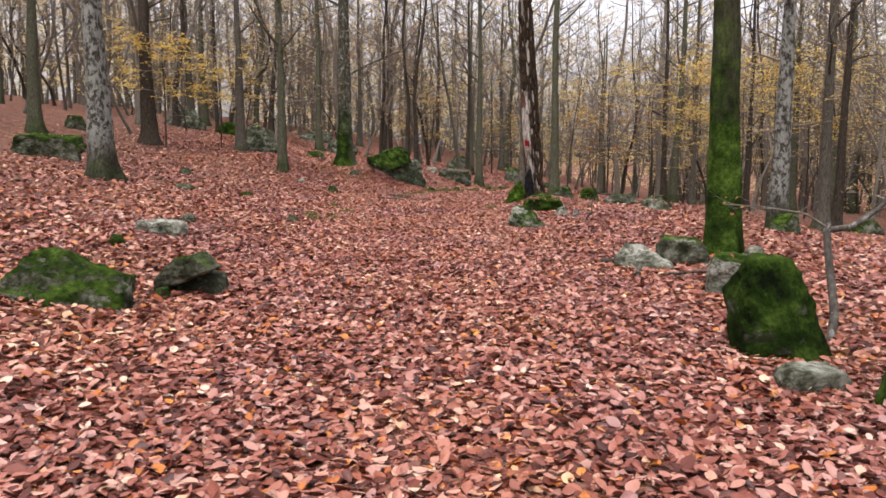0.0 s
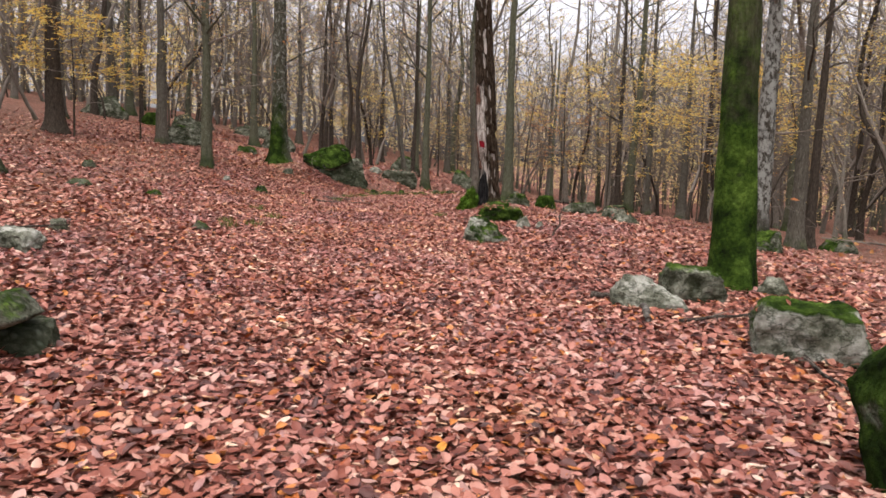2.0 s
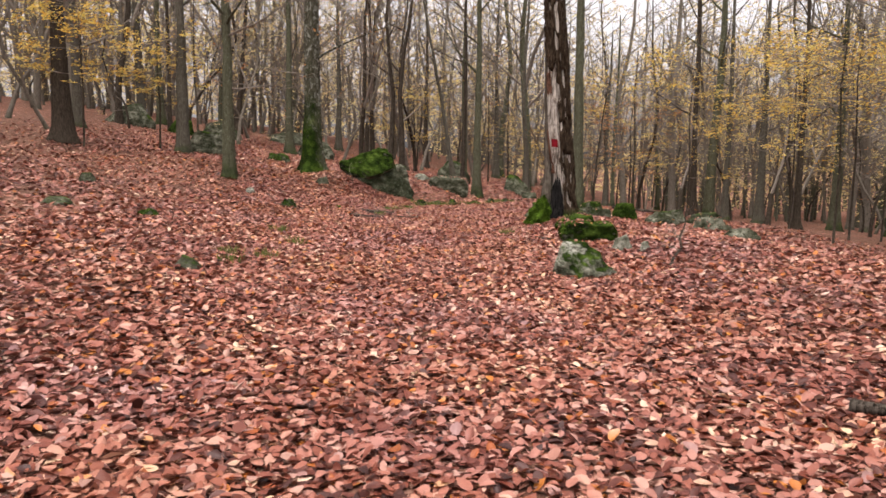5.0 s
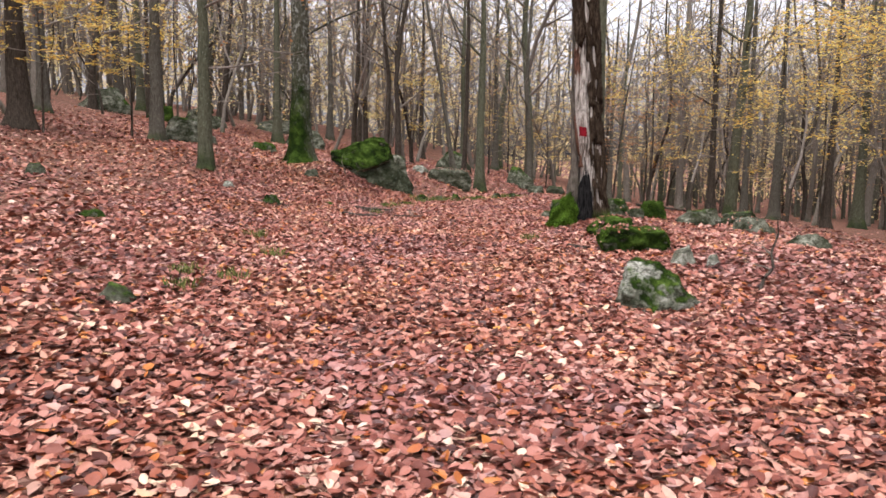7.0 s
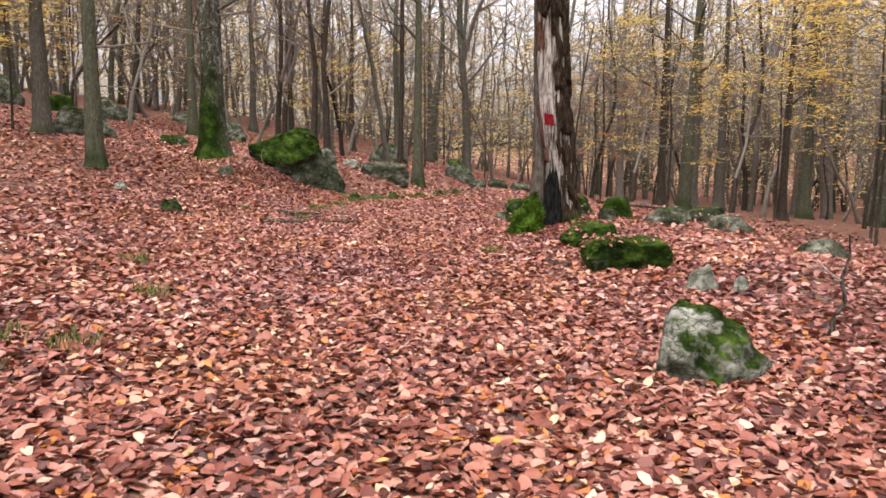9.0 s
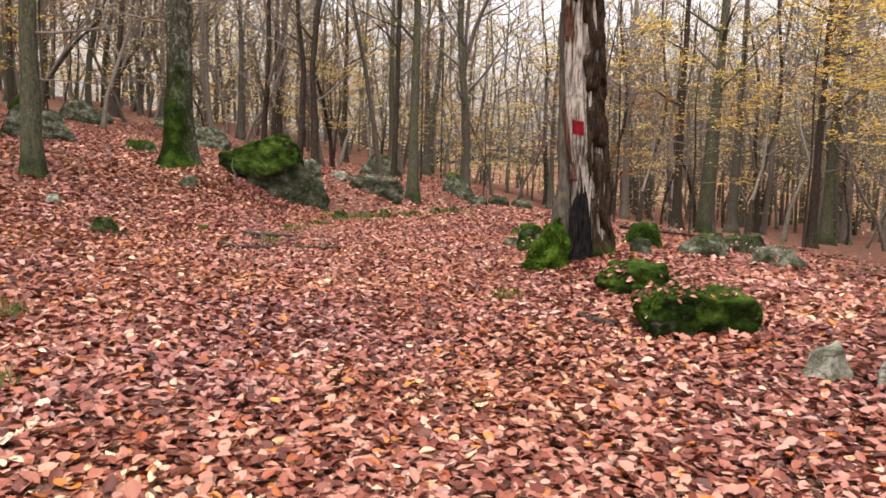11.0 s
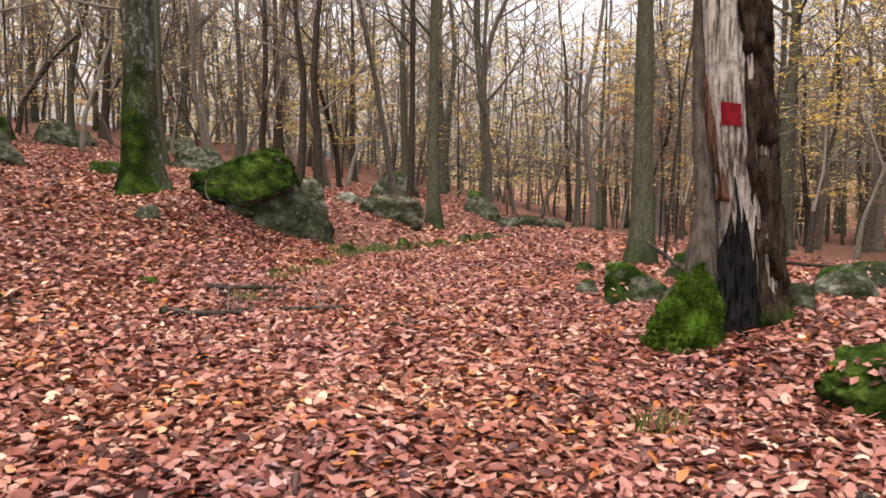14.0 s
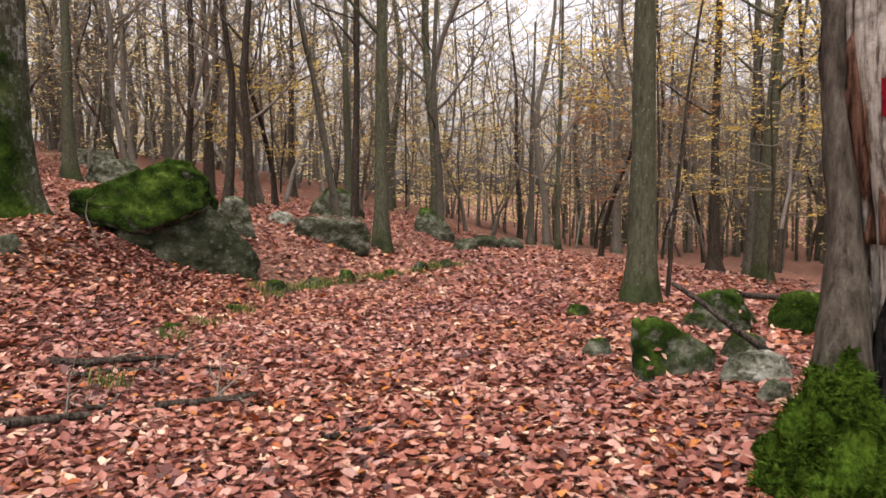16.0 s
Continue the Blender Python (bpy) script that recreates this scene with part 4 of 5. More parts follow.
rock(-3.4, 6.75, 1.25, 0.52, "mossy", "broad moss-covered boulder among the leaves", 1, 0.7, 0, shape=HUMP)
roof_rock = tagged(empty("rock", -2.54, 7.62, gz(-2.54, 7.62)), "roof-shaped grey-green rock with a dark hollow", "rock")
# Base block in darker stone: the hollow's shade is put into its colour.
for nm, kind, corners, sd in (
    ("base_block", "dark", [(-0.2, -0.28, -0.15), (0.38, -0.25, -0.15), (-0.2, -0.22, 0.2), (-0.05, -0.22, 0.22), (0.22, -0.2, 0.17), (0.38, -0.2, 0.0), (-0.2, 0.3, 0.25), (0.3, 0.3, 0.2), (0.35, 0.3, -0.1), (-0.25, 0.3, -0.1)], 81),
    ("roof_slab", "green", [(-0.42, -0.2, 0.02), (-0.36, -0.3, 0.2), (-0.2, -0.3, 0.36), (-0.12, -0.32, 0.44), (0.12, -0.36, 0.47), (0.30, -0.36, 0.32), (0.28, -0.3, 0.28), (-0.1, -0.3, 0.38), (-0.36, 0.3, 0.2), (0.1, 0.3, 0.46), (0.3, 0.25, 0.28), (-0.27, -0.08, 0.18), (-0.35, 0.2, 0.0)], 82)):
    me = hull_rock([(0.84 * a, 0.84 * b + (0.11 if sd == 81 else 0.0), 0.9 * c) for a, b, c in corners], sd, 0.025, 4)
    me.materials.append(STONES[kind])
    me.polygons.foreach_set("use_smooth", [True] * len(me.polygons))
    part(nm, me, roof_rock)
rock(-2.72, 7.3, 0.22, 0.12, "mossy", "small green stone against a rock", 3)
rock(-4.2, 11.35, 0.74, 0.22, "bare", "pale flat stone slab", 4, 0.5, -18, shape=FLAT)
rock(-4.39, 13.1, 0.32, 0.18, "grey", "small grey stone in the leaves", 5)
rock(-4.2, 9.72, 0.26, 0.15, "deep", "small dark mossy stone", 6)
rock(-12.5, 24.4, 2.1, 0.72, "mossy", "wide mossy boulder on the hillside", 7, 1.2, 0, shape=FLAT, strewn=40)
rock(-15.2, 31.8, 1.0, 0.55, "mossy", "mossy boulder high on the hillside", 8)
rock(-8.3, 24.6, 0.45, 0.24, "green", "small greenish stone in the leaves", 9, group=S)
rock(-6.7, 19.75, 0.6, 0.16, "green", "low greenish stone in the leaves", 10, group=S)
rock(-5.05, 19.5, 0.45, 0.14, "mossy", "low mossy stone in the leaves", 11, group=S)
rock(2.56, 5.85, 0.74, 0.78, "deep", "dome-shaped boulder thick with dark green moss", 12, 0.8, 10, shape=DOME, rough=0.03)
rock(2.45, 4.9, 0.48, 0.16, "bare", "smooth pale grey slab of stone", 13, 0.3, 12, shape=FLAT, rough=0.03)
rock(3.42, 8.4, 0.9, 0.46, "lichened", "grey lichen-spotted block of stone", 14, 0.6, -20, shape=FLAT, strewn=14)
rock(2.74, 10.25, 0.82, 0.35, "bare", "grey wedge of stone beside a mossy trunk", 15, 0.5, -14, shape=WEDGE, strewn=6)
rock(3.4, 10.75, 0.72, 0.38, "green", "mossy stone at the foot of a trunk", 16, 0.5, 0, shape=FLAT)
rock(4.75, 11.5, 0.45, 0.24, "grey", "small grey stone behind a trunk", 17)
rock(8.9, 19.7, 0.9, 0.5, "mossy", "dark mossy stone at the foot of a beech", 18)
rock(13.6, 24.4, 1.3, 0.45, "mossy", "dark mossy stone in the hollow", 19)
rock(1.74, 16.0, 0.92, 0.5, "lichened", "peaked stone with green sides and pale lichen top", 20, 0.65, 0, shape=PEAK, strewn=4)
fuzz(rock(2.65, 19.95, 1.05, 0.36, "deep", "flat mossy stone strewn with leaves", 21, 0.75, 0, shape=FLAT, strewn=190), 2500, 21, 0.02)
rock(2.82, 21.7, 0.95, 0.34, "deep", "mossy stone half buried in leaves", 22, 0.8, 20, strewn=120)
rock(2.9, 18.5, 0.36, 0.28, "bare", "pale rounded stone in the leaves", 23, group=S)
rock(3.23, 18.32, 0.2, 0.17, "bare", "small pale stone tilted in the leaves", 24, group=S)
fuzz(rock(5.3, 27.7, 0.8, 0.46, "deep", "round bright green mossy stone", 25, 0.6), 2500, 25, 0.025)
rock(6.2, 27.1, 0.98, 0.38, "green", "grey-green stone below the track", 26, 0.7)
rock(7.4, 26.6, 1.2, 0.4, "grey", "grey stone capped with leaves", 27, 0.8, strewn=70)
rock(5.95, 21.2, 0.8, 0.26, "grey", "grey stone on the edge of the hollow", 28, 0.6)
rock(4.4, 27.8, 0.95, 0.42, "mossy", "mossy stone behind a beech", 29, 0.7, strewn=25)
rock(-3.0, 15.1, 0.34, 0.15, "green", "small grey-green stone beside the track", 30, group=S)
rock(-3.56, 24.6, 0.46, 0.24, "mossy", "small mossy stone on the slope", 31, group=S)
rock(-4.94, 26.6, 0.3, 0.16, "bare", "small pale stone on the slope", 32, group=S)
rock(-3.45, 29.65, 0.44, 0.2, "grey", "small grey stone on the slope", 33, group=S)
rock(-15.2, 45.6, 2.6, 1.1, "green", "grey boulder high on the hillside", 34)
rock(-8.35, 35.2, 1.9, 0.85, "green", "dark boulder between beech trunks", 35, 1.2)
rock(-6.0, 36.2, 1.1, 0.35, "mossy", "low mossy rock on the slope", 36)
rock(0.58, 36.6, 1.65, 0.55, "grey", "flat-topped grey rock strewn with leaves", 37, 1.1, -4, shape=FLAT, rough=0.03, strewn=300)
rock(4.3, 45.6, 1.6, 1.0, "green", "pointed mossy rock on the bank", 38, 1.1, 0, shape=PEAK)
rock(0.9, 42.2, 1.9, 0.9, "green", "dark green boulder behind a flat rock", 39, 1.2)
rock(-0.5, 37.9, 0.7, 0.28, "bare", "pale stone on the bank", 40)
rock(4.3, 40.2, 0.9, 0.36, "grey", "grey block at the bend", 41)
rock(5.7, 43.6, 0.85, 0.42, "dark", "squared dark grey block beside the bend", 42, shape=FLAT)
rock(7.4, 46.8, 0.9, 0.4, "grey", "grey block lying at the bend", 43, shape=FLAT)
rock(2.72, 25.75, 0.84, 0.46, "mossy", "sloping rock with a mossy back and dark underside", 44, 0.6, 5, shape=SLOPE, strewn=12)
rock(2.48, 26.6, 0.34, 0.19, "green", "small green-grey stone in the leaves", 45, group=S)
rock(3.15, 25.2, 0.62, 0.24, "bare", "grey and white stone by a dead tree", 46, 0.4)
rock(2.82, 24.5, 0.28, 0.14, "grey", "small brownish stone in the leaves", 47, group=S)
rock(3.75, 26.3, 0.5, 0.24, "green", "small mossy stone behind a stick", 48)
rock(4.05, 24.7, 0.42, 0.34, "grey", "grey stone beside a dead tree", 49)
rock(6.75, 28.0, 1.0, 0.42, "green", "grey-green boulder beside the hollow", 50)
rock(-1.3, 34.4, 0.8, 0.75, "green", "dark rock behind a boulder", 51)
rock(8.2, 29.3, 1.5, 0.42, "dark", "low dark grey stone in the hollow", 52, strewn=60)
rock(-13.2, 47.0, 1.5, 0.8, "deep", "bright green mossy boulder on the hillside", 53, 1.0)
rock(-12.0, 49.5, 2.0, 1.0, "green", "dark boulder on the hillside", 54, 1.3)
rock(-6.5, 49.0, 2.6, 0.95, "grey", "long pale rock on the crest of the bank", 55, 1.4)
rock(-11.9, 52.0, 1.4, 0.6, "green", "low dark rock on the hillside", 56)
rock(-9.6, 58.0, 3.4, 0.8, "grey", "long low rock on the skyline", 57, 1.4)
for k, (sx, sy, sw, sh, kind) in enumerate(((-0.45, 30.75, 0.34, 0.2, "mossy"), (0.05, 31.6, 0.3, 0.16, "green"), (0.6, 32.4, 0.36, 0.2, "mossy"), (1.35, 33.0, 0.3, 0.14, "mossy"), (2.0, 33.6, 0.34, 0.18, "green"),
                                            (2.6, 34.4, 0.3, 0.15, "mossy"), (-0.9, 29.3, 0.3, 0.1, "mossy"), (-1.4, 28.0, 0.35, 0.08, "mossy"), (3.1, 28.7, 0.34, 0.16, "mossy"), (-2.6, 26.3, 0.3, 0.07, "mossy"))):
    rock(sx, sy, sw, sh, kind, "small mossy stone in the bank of the track", 60 + k, group="stones of the bank")

# the great boulder: a mossy cap that leans over a bare, sloping lower block
boulder = tagged(empty("boulder", -1.8, 31.3, gz(-1.8, 31.3)), "great sloping boulder, moss on top, bare dark rock below", "rock")
bz = gz(-1.8, 31.3)


def strata(me, tilt, depth, seed):
    """Ledges that run across a block, as its layers weather back."""
    for v in me.vertices:
        c = v.co
        t = (c.z + tilt * c.x) * 3.1 + 1.3 * noise.noise(c * 1.4 + Vector((seed, 0, 0)))
        v.co += v.normal * depth * (abs((t % 1.0) - 0.5) * 2 - 0.5) * (0.6 + 0.8 * noise.noise(c * 2.3))
    me.update()


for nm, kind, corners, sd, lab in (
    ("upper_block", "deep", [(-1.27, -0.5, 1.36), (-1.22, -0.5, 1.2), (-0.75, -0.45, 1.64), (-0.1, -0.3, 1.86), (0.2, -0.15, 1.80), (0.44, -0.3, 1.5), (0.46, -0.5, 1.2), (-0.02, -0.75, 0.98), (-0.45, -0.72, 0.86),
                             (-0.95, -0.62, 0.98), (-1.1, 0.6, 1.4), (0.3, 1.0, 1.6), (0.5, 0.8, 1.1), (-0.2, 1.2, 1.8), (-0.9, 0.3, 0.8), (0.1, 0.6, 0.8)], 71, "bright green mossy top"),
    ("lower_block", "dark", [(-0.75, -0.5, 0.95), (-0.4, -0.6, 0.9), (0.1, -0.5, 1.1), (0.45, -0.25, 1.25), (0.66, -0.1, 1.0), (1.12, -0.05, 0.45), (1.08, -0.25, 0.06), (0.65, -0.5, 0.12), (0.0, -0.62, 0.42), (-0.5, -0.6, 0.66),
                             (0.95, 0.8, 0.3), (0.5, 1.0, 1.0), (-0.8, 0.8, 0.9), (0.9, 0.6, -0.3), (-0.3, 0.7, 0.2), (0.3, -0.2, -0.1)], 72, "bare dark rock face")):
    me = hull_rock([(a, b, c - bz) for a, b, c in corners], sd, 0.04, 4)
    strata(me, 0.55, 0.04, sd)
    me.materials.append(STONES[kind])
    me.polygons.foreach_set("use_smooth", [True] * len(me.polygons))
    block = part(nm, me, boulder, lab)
    if nm == "upper_block":
        fuzz(block, 1800, 71, 0.035, 0.3)

# ---- the dead tree with the red mark ----
dx, dy = 2.80, 23.42
dz = gz(dx, dy)
dead = tagged(empty("dead_tree", dx, dy, dz, -32), "split dead trunk with bare wood and a red trail mark", "tree")
AXIS = [(-0.3, 0.0, 0.28), (0.0, 0.0, 0.26), (0.5, -0.02, 0.225), (0.9, -0.03, 0.22), (1.9, -0.15, 0.235), (2.7, -0.19, 0.215), (3.6, -0.24, 0.2), (4.6, -0.32, 0.18), (6.2, -0.4, 0.14), (9.0, -0.42, 0.05)]


def axis_at(z):
    """Middle and radius of the dead trunk at a height."""
    for (z0, x0, r0), (z1, x1, r1) in zip(AXIS, AXIS[1:]):
        if z <= z1:
            f = max(0.0, (z - z0) / (z1 - z0))
            return x0 + (x1 - x0) * f, r0 + (r1 - r0) * f
    return AXIS[-1][1], AXIS[-1][2]


def sector(name, lo, hi, z0, z1, dz_, outer, inner, material, n=48):
    """A shell round the trunk's axis between two angles that change with height; outer and inner give radii for (angle, height)."""
    vs, fs = [], []
    rings = int((z1 - z0) / dz_)
    for j in range(rings + 1):
        z = z0 + (z1 - z0) * j / rings
        cx, r = axis_at(z)
        a0, a1 = lo(z), hi(z)
        arc = [a0 + (a1 - a0) * k / n for k in range(n + 1)]
        for a in arc:
            rr = r + outer(a, z)
            vs.append((cx + rr * math.cos(a), rr * math.sin(a), z))
        for a in reversed(arc):
            rr = max(0.01, r + inner(a, z))
            vs.append((cx + rr * math.cos(a), rr * math.sin(a), z))
    m = 2 * (n + 1)
    for j in range(rings):
        for k in range(m):
            a, b = j * m + k, j * m + (k + 1) % m
            fs.append((a, b, b + m, a + m))
    fs.append(tuple(reversed(range(m))))
    fs.append(tuple(rings * m + k for k in range(m)))
    return mesh_from(name, vs, fs, material)


def ridges(a, z, seed, fine=5.0):
    p = Vector((math.cos(a) * fine, math.sin(a) * fine, z * 2.6 + seed))
    return 1 - 2.2 * abs(noise.noise(p)) - 0.9 * abs(noise.noise(p * 2.3)) - 0.4 * abs(noise.noise(Vector((p.x * 5, p.y * 5, z * 9))))


def pit(a, z):
    n = noise.noise(Vector((math.cos(a) * 2.6 + 4, math.sin(a) * 2.6, z * 3.2)))
    return -0.09 * min(1.0, max(0.0, n - 0.12) / 0.16)


def foot_flare(a, z):
    return 0.10 * math.exp(-max(z, 0) / 0.3) * (0.6 + 0.5 * math.cos(3 * a + 0.6))


def wood_face(a, z):
    split = abs(noise.noise(Vector((math.cos(a) * 3.2, math.sin(a) * 3.2, z * 0.35 + 2))))
    return -0.07 * max(0.0, 1 - split / 0.09) + 0.035 * noise.noise(Vector((math.cos(a) * 2.2 + 7, math.sin(a) * 2.2, z * 0.9))) + 0.008 * noise.noise(Vector((math.cos(a) * 16, math.sin(a) * 16, z * 2.2)))


def jag(z, seed):
    return 0.20 * noise.noise(Vector((z * 1.3, seed, 0))) + 0.12 * noise.noise(Vector((z * 5.0, seed, 3))) + 0.06 * noise.noise(Vector((z * 14.0, seed, 6)))


part("bare_wood", sector("bare_wood", lambda z: -math.pi * 1.1, lambda z: math.pi * 0.88, -0.25, 7.0, 0.06, wood_face, lambda a, z: -0.9, BARE_WOOD, 80), dead, "weathered pale bare wood, split and stained")
part("bark", sector("bark", lambda z: -1.17 - 1.3 * float(step(2.8, 3.7, z)) + jag(z, 1), lambda z: 3.25 + jag(z, 9), -0.25, 7.0, 0.045,
                    lambda a, z: 0.045 + 0.042 * ridges(a, z, 3.0) + pit(a, z) + foot_flare(a, z), lambda a, z: -0.06, BARK_ROUGH, 100), dead, "dark brown furrowed bark with holes")
def rot_face(a, z):
    n = noise.noise(Vector((a * 3.4, z * 1.5, 2.0))) + 0.5 * noise.noise(Vector((a * 9.0, z * 4.0, 5.0)))
    return min(0.03, max(-0.06, 0.22 * (n - 0.2))) + 0.006 * ridges(a, z, 8.0)


def char_face(a, z):
    n = noise.noise(Vector((a * 5.0, z * 1.1, 1.0))) + 0.5 * noise.noise(Vector((a * 13.0, z * 2.6, 7.0)))
    m = 1.05 * math.exp(-((a + 1.68) / 0.75) ** 2) - 1.25 * z + 0.62 * n
    return min(0.05, max(-0.07, 0.25 * m)) + 0.016 * ridges(a, z, 6.0, 7.0) + foot_flare(a, z)


part("rotten_bark", sector("rotten_bark", lambda z: -3.0, lambda z: -1.98, 1.0, 4.6, 0.045, rot_face, lambda a, z: -0.09, ROT, 50), dead, "patches of rotten red-brown bark")
part("charred_foot", sector("charred_foot", lambda z: -2.7, lambda z: -0.75, -0.25, 1.5, 0.03, char_face, lambda a, z: -0.1, CHAR, 70), dead, "blackened charred foot")


def stem(points, radii, material, name, sides=12, rough=0.012, seed=1):
    acc = ([], [])
    tube(acc, points, radii, sides)
    vs = []
    for v in acc[0]:
        n = noise.noise(Vector(v) * 4 + Vector((seed, 0, 0))) + 0.6 * noise.noise(Vector(v) * 11 + Vector((seed, 0, 0)))
        vs.append((v[0] + rough * n, v[1] + rough * n * 0.7, v[2]))
    return mesh_from(name, vs, acc[1], material)


def fine_path(points, radii, n=26):
    """More points along a path, evenly."""
    pts, rad = [], []
    m = len(points) - 1
    for i in range(n + 1):
        f = i / n * m
        k = min(int(f), m - 1)
        pts.append(tuple(Vector(points[k]).lerp(Vector(points[k + 1]), f - k)))
        rad.append(radii[k] * (1 - f + k) + radii[k + 1] * (f - k))
    return pts, rad


p, r = fine_path([(-0.38, -0.32, -0.1), (-0.32, -0.2, 0.5), (-0.32, -0.12, 0.95), (-0.36, -0.08, 1.5), (-0.40, -0.06, 2.0), (-0.42, -0.04, 2.8), (-0.46, 0, 3.8), (-0.46, 0, 4.8)], [0.2, 0.125, 0.09, 0.075, 0.066, 0.06, 0.05, 0.03], 40)
part("living_stem", stem(p, r, STEM_BARK, "living_stem", 18, 0.02, 3), dead, "strip of living grey bark")


def mark_patch(w, h, middle, cz):
    """Paint that follows the bare wood's round face."""
    vs, fs = [], []
    for j in range(11):
        for i in range(11):
            u, v = i / 10 - 0.5, j / 10 - 0.5
            z = cz + v * h + 0.008 * noise.noise(Vector((i * 0.9, j * 0.8, 0.5))) - 0.02 * u
            cx, r = axis_at(z)
            a = middle + (u * w + 0.012 * v + 0.006 * noise.noise(Vector((j * 0.9, i * 0.5, 4.5)))) / r
            rr = r + max(wood_face(a, z), 0.0) + 0.012
            vs.append((cx + rr * math.cos(a), rr * math.sin(a), z))
    for j in range(10):
        for i in range(10):
            fs.append((j * 11 + i, j * 11 + i + 1, j * 11 + i + 12, j * 11 + i + 11))
    return mesh_from("mark", vs, fs, RED)


part("trail_mark", mark_patch(0.135, 0.17, -1.63, 1.86 - dz), dead, "square red painted trail mark")


def moss_mound(w, d, h, seed):
    """A lumpy cushion: a dome broken up by clumps."""
    bm = bmesh.new()
    bmesh.ops.create_icosphere(bm, subdivisions=5, radius=1.0)
    for v in bm.verts:
        q = v.co.copy()
        n = noise.noise(q * 3 + Vector((seed, 0, 0))) * 0.34 + noise.noise(q * 7 + Vector((seed, 3, 0))) * 0.2 + noise.noise(q * 17) * 0.1
        k = 1 + n
        t = max(0.0, q.z)
        v.co = Vector((q.x * w * (1 - 0.45 * t) * k + 0.18 * w * t, q.y * d * (1 - 0.4 * t) * k + 0.25 * d * t, q.z * h * k))
    me = bpy.data.meshes.new("moss_cushion")
    bm.to_mesh(me)
    bm.free()
    me.materials.append(MOSS)
    me.polygons.foreach_set("use_smooth", [True] * len(me.polygons))
    return me


ob = part("moss_cushion", moss_mound(0.29, 0.28, 0.5, 5), dead, "thick bright green moss on the root")
ob.location = (-0.38, -0.40, -0.05)
fuzz(ob, 13000, 5, 0.045)

# ---- saplings, twigs and sticks ----
def branch_thing(name, points, radii, label, category, material, sides=7, seed=1, twigs=0, leafy=0.0, length=0.4):
    root = tagged(empty(name, *points[0]), label, category)
    o = Vector(points[0])
    p, r = fine_path([tuple(Vector(q) - o) for q in points], radii, 22)
    part("stem", stem(p, r, material, "stem", sides, 0.012, seed), root)
    rng2 = random.Random(seed)
    acc, lv = ([], []), ([], [])
    for k in range(twigs):
        i = rng2.randrange(6, len(p))
        a = rng2.uniform(0, 6.283)
        grow(acc, lv, p[i], (math.cos(a), math.sin(a), rng2.uniform(-0.1, 0.6)), length * rng2.uniform(0.6, 1.3), r[i] * 0.5, 1, rng2, leafy, 0.0, 4, 4, 0.05)
    if acc[0]:
        tagged(part("crown", mesh_from("crown", *acc, TWIG), root), kind="stuff")
    if lv[0]:
        tagged(part("foliage", mesh_from("foliage", *lv, RUST, False), root), kind="stuff")
    return root


sz = gz(3.32, 6.35)
branch_thing("sapling", [(3.27, 6.25, sz - 0.05), (3.36, 6.4, sz + 0.22), (3.4, 6.6, sz + 0.55), (3.40, 6.7, sz + 0.9), (3.42, 6.72, sz + 0.98)], [0.042, 0.038, 0.034, 0.032, 0.022], "crooked bare sapling with lichen-grey bark", "sapling", BARK_PALE, 8, 1)
branch_thing("branch", [(3.41, 6.7, sz + 0.9), (3.65, 6.75, sz + 0.93), (3.9, 6.8, sz + 1.08), (4.2, 6.9, sz + 1.35)], [0.03, 0.027, 0.022, 0.012], "grey side branch of a sapling", "branch", BARK_PALE, 7, 2, 3, 0.1)
branch_thing("branch", [(3.40, 6.7, sz + 0.93), (3.2, 6.7, sz + 1.05), (2.9, 6.75, sz + 1.1), (2.5, 6.8, sz + 1.13)], [0.012, 0.01, 0.007, 0.004], "thin reddish twig of a sapling", "branch", TWIG, 5, 3, 6, 0.1)
tz = gz(3.14, 16.8)
branch_thing("sapling", [(3.14, 16.8, tz - 0.03), (3.2, 16.85, tz + 0.15), (3.32, 16.9, tz + 0.25), (3.3, 16.95, tz + 0.42), (3.4, 17.0, tz + 0.6), (3.38, 17.0, tz + 0.78)], [0.022, 0.02, 0.018, 0.014, 0.01, 0.005], "small crooked dark seedling", "sapling", STICK, 6, 4, 6, 0.08)


def lying(name, x0, y0, x1, y1, r0, r1, label, seed, lift=0.02, crook=0.06, twigs=0, material=STICK):
    rng2 = random.Random(seed)
    pts, rad = [], []
    for i in range(6):
        f = i / 5
        x, y = x0 + (x1 - x0) * f + rng2.uniform(-crook, crook), y0 + (y1 - y0) * f + rng2.uniform(-crook, crook)
        pts.append((x, y, gz(x, y) + lift + r0 * 0.8))
        rad.append(r0 + (r1 - r0) * f)
    return branch_thing(name, pts, rad, label, "fallen branch", material, 7, seed, twigs, 0.0, 0.35)


lying("fallen_branch", -1.98, 26.25, -1.1, 26.75, 0.04, 0.015, "dead grey branch lying on the leaves", 11, twigs=5)
lying("fallen_branch", -1.8, 26.05, -1.25, 26.4, 0.025, 0.012, "thin dead branch lying on the leaves", 12, twigs=2)
lying("fallen_branch", -1.05, 25.3, -0.45, 25.6, 0.03, 0.02, "knotty dead branch lying on the leaves", 13, twigs=4)
lying("fallen_branch", -2.1, 24.9, -1.4, 25.1, 0.04, 0.025, "dark dead branch lying on the leaves", 14, twigs=2)
lying("fallen_branch", -1.7, 25.5, -1.3, 25.2, 0.025, 0.015, "lichened dead branch lying on the leaves", 15, twigs=3)
lying("fallen_branch", -0.02, 24.6, 0.28, 24.75, 0.022, 0.016, "short dark stick on the track", 16, crook=0.015)
